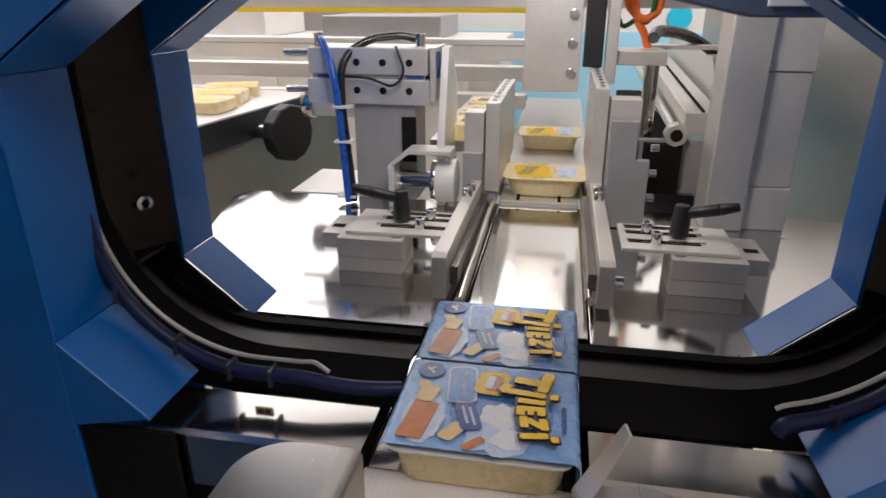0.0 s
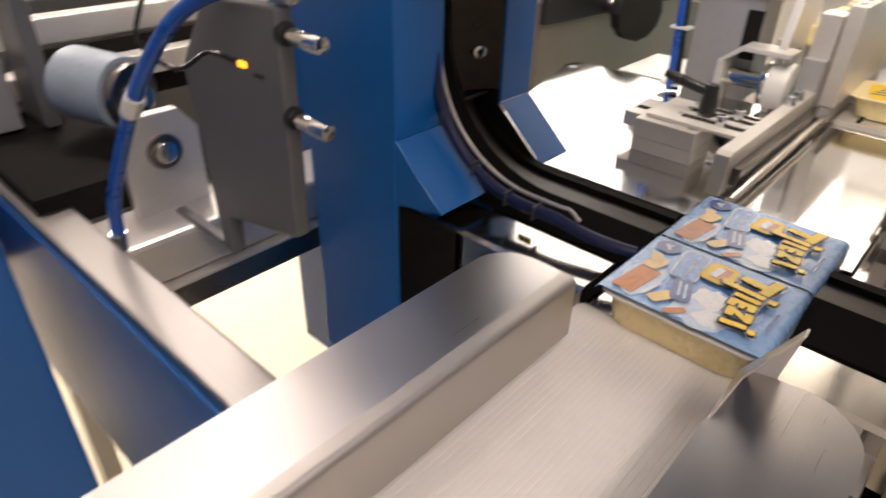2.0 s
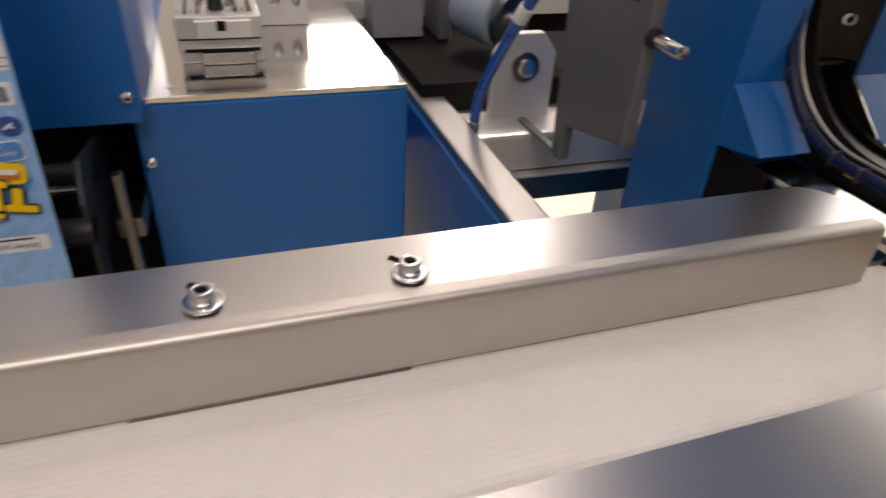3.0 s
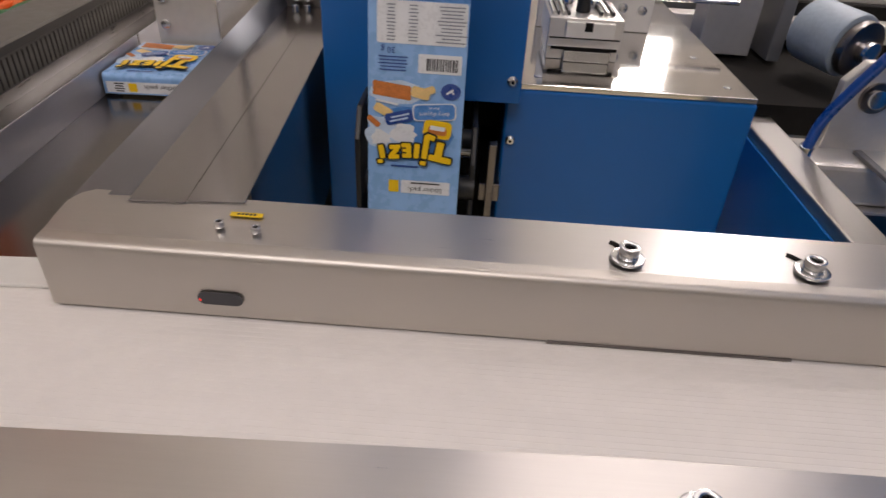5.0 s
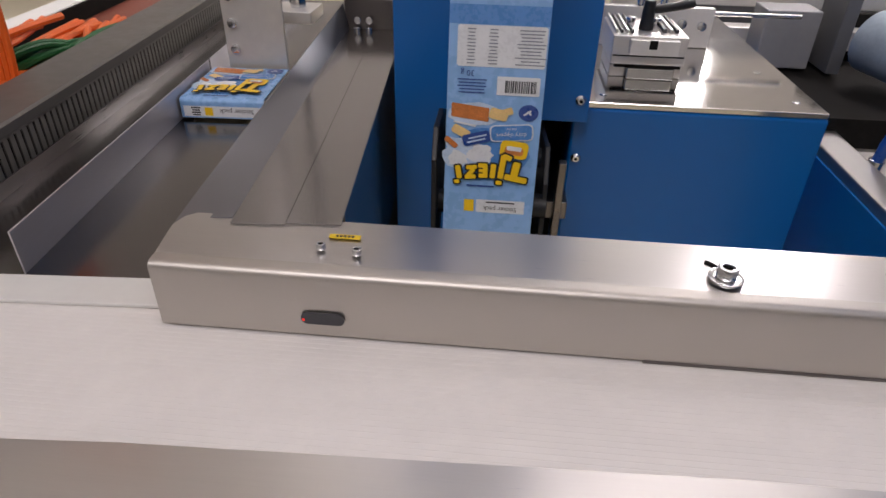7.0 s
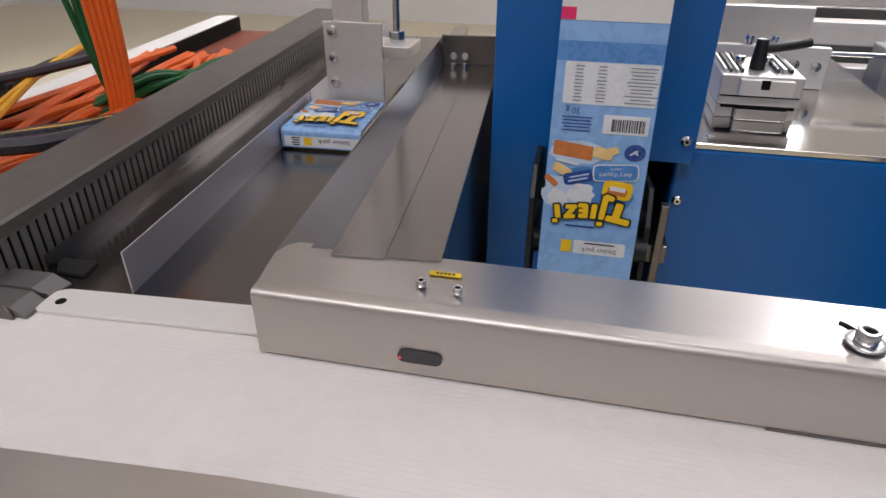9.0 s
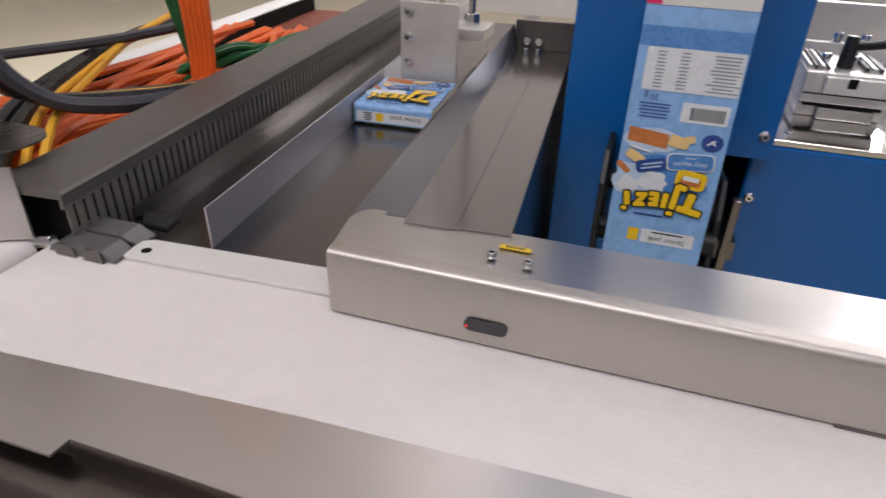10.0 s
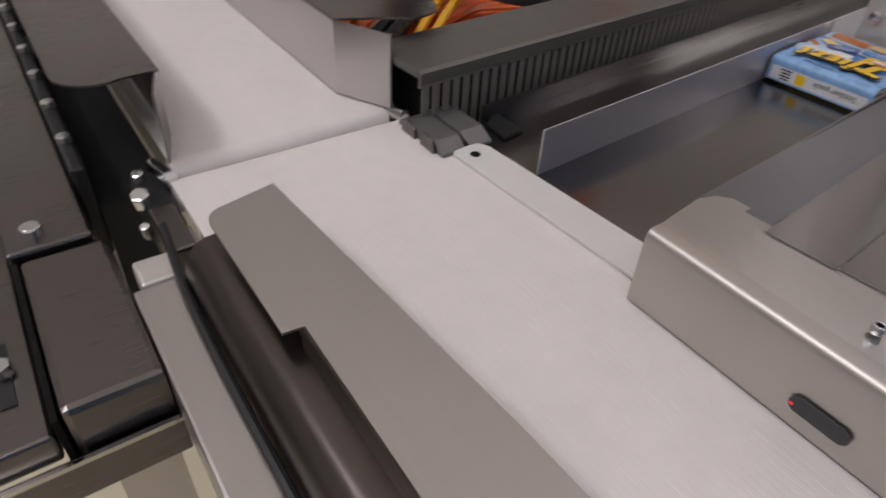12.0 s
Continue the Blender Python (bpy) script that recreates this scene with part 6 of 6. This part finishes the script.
part("plate", box(0.36, 0.475, 0.66, 0.672, 0.9405, 1.03), ALU, fx, "upright plate", 0.0012)
for px in (0.39, 0.42):
    part("bolt", rod((px, 0.606, 0.992), (px, 0.606, 1.004), 0.006, 16), ZINC, fx, "zinc bolt", 0.0008, True)
for px, pz in ((0.473, 0.97), (0.447, 0.972)):
    part("side_bolt", rod((px, 0.5995, pz), (px, 0.593, pz), 0.006, 16), ZINC, fx, "zinc bolt", 0.0008, True)
part("stop_rod", rod((0.488, 0.606, 0.985), (0.6, 0.606, 0.985), 0.003, 12), POLISHED, fx, "thin rod", 0, True)

# ---------- pusher over the lane ----------
pu = thing("lane_pusher", "grey aluminium pusher blade behind a snack pack", "pusher", (-0.09, 0.485, Z))
part("blade", prism([(-0.137, Z + 0.004), (-0.137, Z + 0.12), (-0.06, Z + 0.12), (-0.06, Z + 0.004)], "y", 0.480, 0.484), ALU, pu, "flat aluminium blade", 0.0008)
for k in range(3):
    part("bolt", rod((-0.125, 0.480, Z + 0.045 + 0.032 * k), (-0.125, 0.476, Z + 0.045 + 0.032 * k), 0.006, 16), ZINC, pu, "zinc bolt", 0.0008, True)
part("arm", box(-0.125, -0.085, 0.485, 0.509, Z + 0.08, Z + 0.75), ALU, pu, "upright aluminium arm", 0.0015)
part("hanger", box(-0.2, 0.2, 0.485, 0.509, Z + 0.7505, Z + 0.79), ALU, pu, "overhead carrier", 0.0015)
part("rod", rod((-0.06, 0.545, Z + 0.09), (-0.06, 0.545, Z + 0.75), 0.005, 12), POLISHED, pu, "steel rod", 0, True)
part("foot_block", box(-0.09, -0.035, 0.515, 0.575, Z + 0.07, Z + 0.085), ALU, pu, "clamp foot", 0.001)
part("nut", rod((-0.06, 0.545, Z + 0.085), (-0.06, 0.545, Z + 0.1), 0.011, 6), ZINC, pu, "zinc nut", 0.001)

# ---------- loose cables beyond the duct ----------
tray = thing("cable_tray", "red-brown cable tray with a white edge", "cable tray", (0.02, 0.05, 0), 4.0, True)
part("bottom", box(-0.60, -0.3135, 0.03, 1.2, Z - 0.06, Z - 0.05), TRAYRED, tray, "red-brown tray bottom")
part("white_edge", box(-0.65, -0.6005, -0.4, 1.2, Z - 0.06, Z - 0.015), WHITEPLASTIC, tray, "white edge strip", 0.002)
part("dark_lining", box(-0.6, -0.595, 0.03, 1.2, Z - 0.0495, Z - 0.018), DARK, tray, "dark lining")
part("stand", box(-0.45, -0.4, 0.4, 0.45, 0, Z - 0.0605), STEEL_Y, tray, "steel stand")
rnd = random.Random(11)


def cable(name, label, pts, r, mt, group="loose cables"):
    t = thing(name, label, "cable", (0.02, 0.05, 0), 4.0, True, group)
    part("cable", tube(pts, r, 7, 6), mt, t, "", 0, True)


for k in range(34):
    u = rnd.random()
    xa = -0.345 - 0.2 * u
    z0 = Z - 0.042 + 0.045 * rnd.random()
    y0 = 0.05 + 0.08 * rnd.random()
    pts = [(xa + 0.12 * rnd.random() * u, y0 - 0.035, z0 - 0.012), (xa - 0.01, y0, z0), (xa - 0.02 - 0.02 * rnd.random(), y0 + 0.1, z0 + 0.006)]
    for i in range(2, 7):
        pts.append((xa + 0.05 * (rnd.random() - 0.5), y0 + 0.11 * i, z0 + 0.014 * (rnd.random() - 0.4)))
    cable("orange_cable", "orange cable coiled loosely in the tray", pts, 0.0052 + 0.0016 * rnd.random(), ORANGE)
for k in range(6):
    o = 0.02 * k
    cable("orange_cable", "orange cable end crossing the tray", [(-0.42 - o, 0.18 + o, Z - 0.01), (-0.39, 0.26 + o, Z + 0.004), (-0.34, 0.30 + o, Z + 0.006), (-0.318, 0.31 + o, Z - 0.01)], 0.0055, ORANGE)
for k in range(2):
    o = 0.02 * k
    cable("yellow_cable", "yellow cable crossing the orange coil", [(-0.36 - o, 0.06, Z + 0.0), (-0.42 - o, 0.16, Z + 0.028), (-0.48 - o * 0.6, 0.3, Z + 0.036), (-0.53, 0.44, Z + 0.045), (-0.56, 0.58, Z + 0.05)], 0.0046, YELLOWC)
for k in range(2):
    o = 0.022 * k
    cable("black_cable", "thick black cable crossing the orange coil", [(-0.40 - o, 0.05, Z + 0.004), (-0.46 - o, 0.16, Z + 0.024), (-0.52 - o * 0.5, 0.3, Z + 0.03), (-0.56, 0.46, Z + 0.035), (-0.58, 0.6, Z + 0.03)], 0.009, BLACKHOSE)
for k in range(9):
    dx = 0.009 * (k % 5) - 0.018
    dy = 0.01 * (k // 5)
    cable("orange_riser", "orange cable rising out of the tray", [(-0.41 + dx * 0.6, 0.40 + dy, Z - 0.03), (-0.405 + dx * 0.8, 0.41 + dy, Z + 0.02), (-0.41 + dx, 0.42 + dy, Z + 0.12), (-0.425 + dx * 1.6, 0.43 + dy, Z + 0.4), (-0.44 + dx * 2, 0.43 + dy, Z + 0.8)], 0.005, ORANGE, "rising cables")
for k in range(22):
    a, b, c = rnd.random(), rnd.random(), rnd.random()
    if k < 8:
        pts = [(-0.44 + 0.03 * a, 0.44 + 0.05 * b, Z - 0.02), (-0.46 + 0.03 * a, 0.45, Z + 0.05), (-0.50 + 0.04 * a, 0.45 + 0.03 * b, Z + 0.2), (-0.56 + 0.05 * a, 0.46, Z + 0.5)]
    else:
        pts = [(-0.46 + 0.05 * a, 0.40 + 0.08 * b, Z - 0.03 + 0.04 * c), (-0.40 + 0.04 * a, 0.47 + 0.05 * b, Z + 0.035 * c), (-0.36 + 0.03 * b, 0.56 + 0.06 * b, Z + 0.03 * a), (-0.36, 0.75 + 0.1 * a, Z - 0.01 + 0.02 * b)]
    cable("green_cable", "dark green cable bunched in the tray", pts, 0.0045, GREENC, "rising cables")
for k in range(6):
    o = 0.012 * k
    mt = (GREYC, BLACKHOSE, PURPLEC, BLACKHOSE, YELLOWC, GREYC)[k]
    cable("hanging_cable", "dark cable loop hanging into the tray", [(-0.46 - o, 0.10, Z + 0.45), (-0.455 - o, 0.11, Z + 0.2), (-0.445 - o * 0.6, 0.125, Z + 0.1), (-0.415 - o * 0.5, 0.15, Z + 0.05), (-0.37, 0.19 + o, Z + 0.035), (-0.335, 0.25 + o, Z + 0.03)], (0.009, 0.006, 0.004, 0.007, 0.0055, 0.005)[k], mt, "hanging cables")
cable("grey_cable", "grey cable running across the cable tray", [(-0.75, 0.18, Z + 0.03), (-0.62, 0.28, Z + 0.045), (-0.53, 0.38, Z + 0.05), (-0.46, 0.46, Z + 0.06)], 0.007, GREYC)
crate = thing("white_crate", "white boxes stacked on the floor beyond the cables", "box", (-1.5, 1.2, 0))
part("box", box(-1.7, -1.3, 0.9, 1.3, 0, 0.25), WHITEPLASTIC, crate, "", 0.004)
part("box", box(-1.68, -1.34, 0.93, 1.28, 0.2505, 0.45), WHITEPLASTIC, crate, "", 0.004)
# cables on the floor under the apron
for k in range(3):
    t = thing("floor_cable", "black cable lying on the beige floor", "cable", (-0.2, -0.3, 0.006), 0, True, "floor cables")
    part("cable", tube([(-0.5 + 0.05 * k, -0.35, 0.0), (-0.25, -0.2 - 0.06 * k, 0.001), (0.05, -0.12 + 0.05 * k, 0.0), (0.4, -0.3 + 0.1 * k, 0.0)], 0.006, 8, 6), BLACKHOSE, t, "", 0, True)
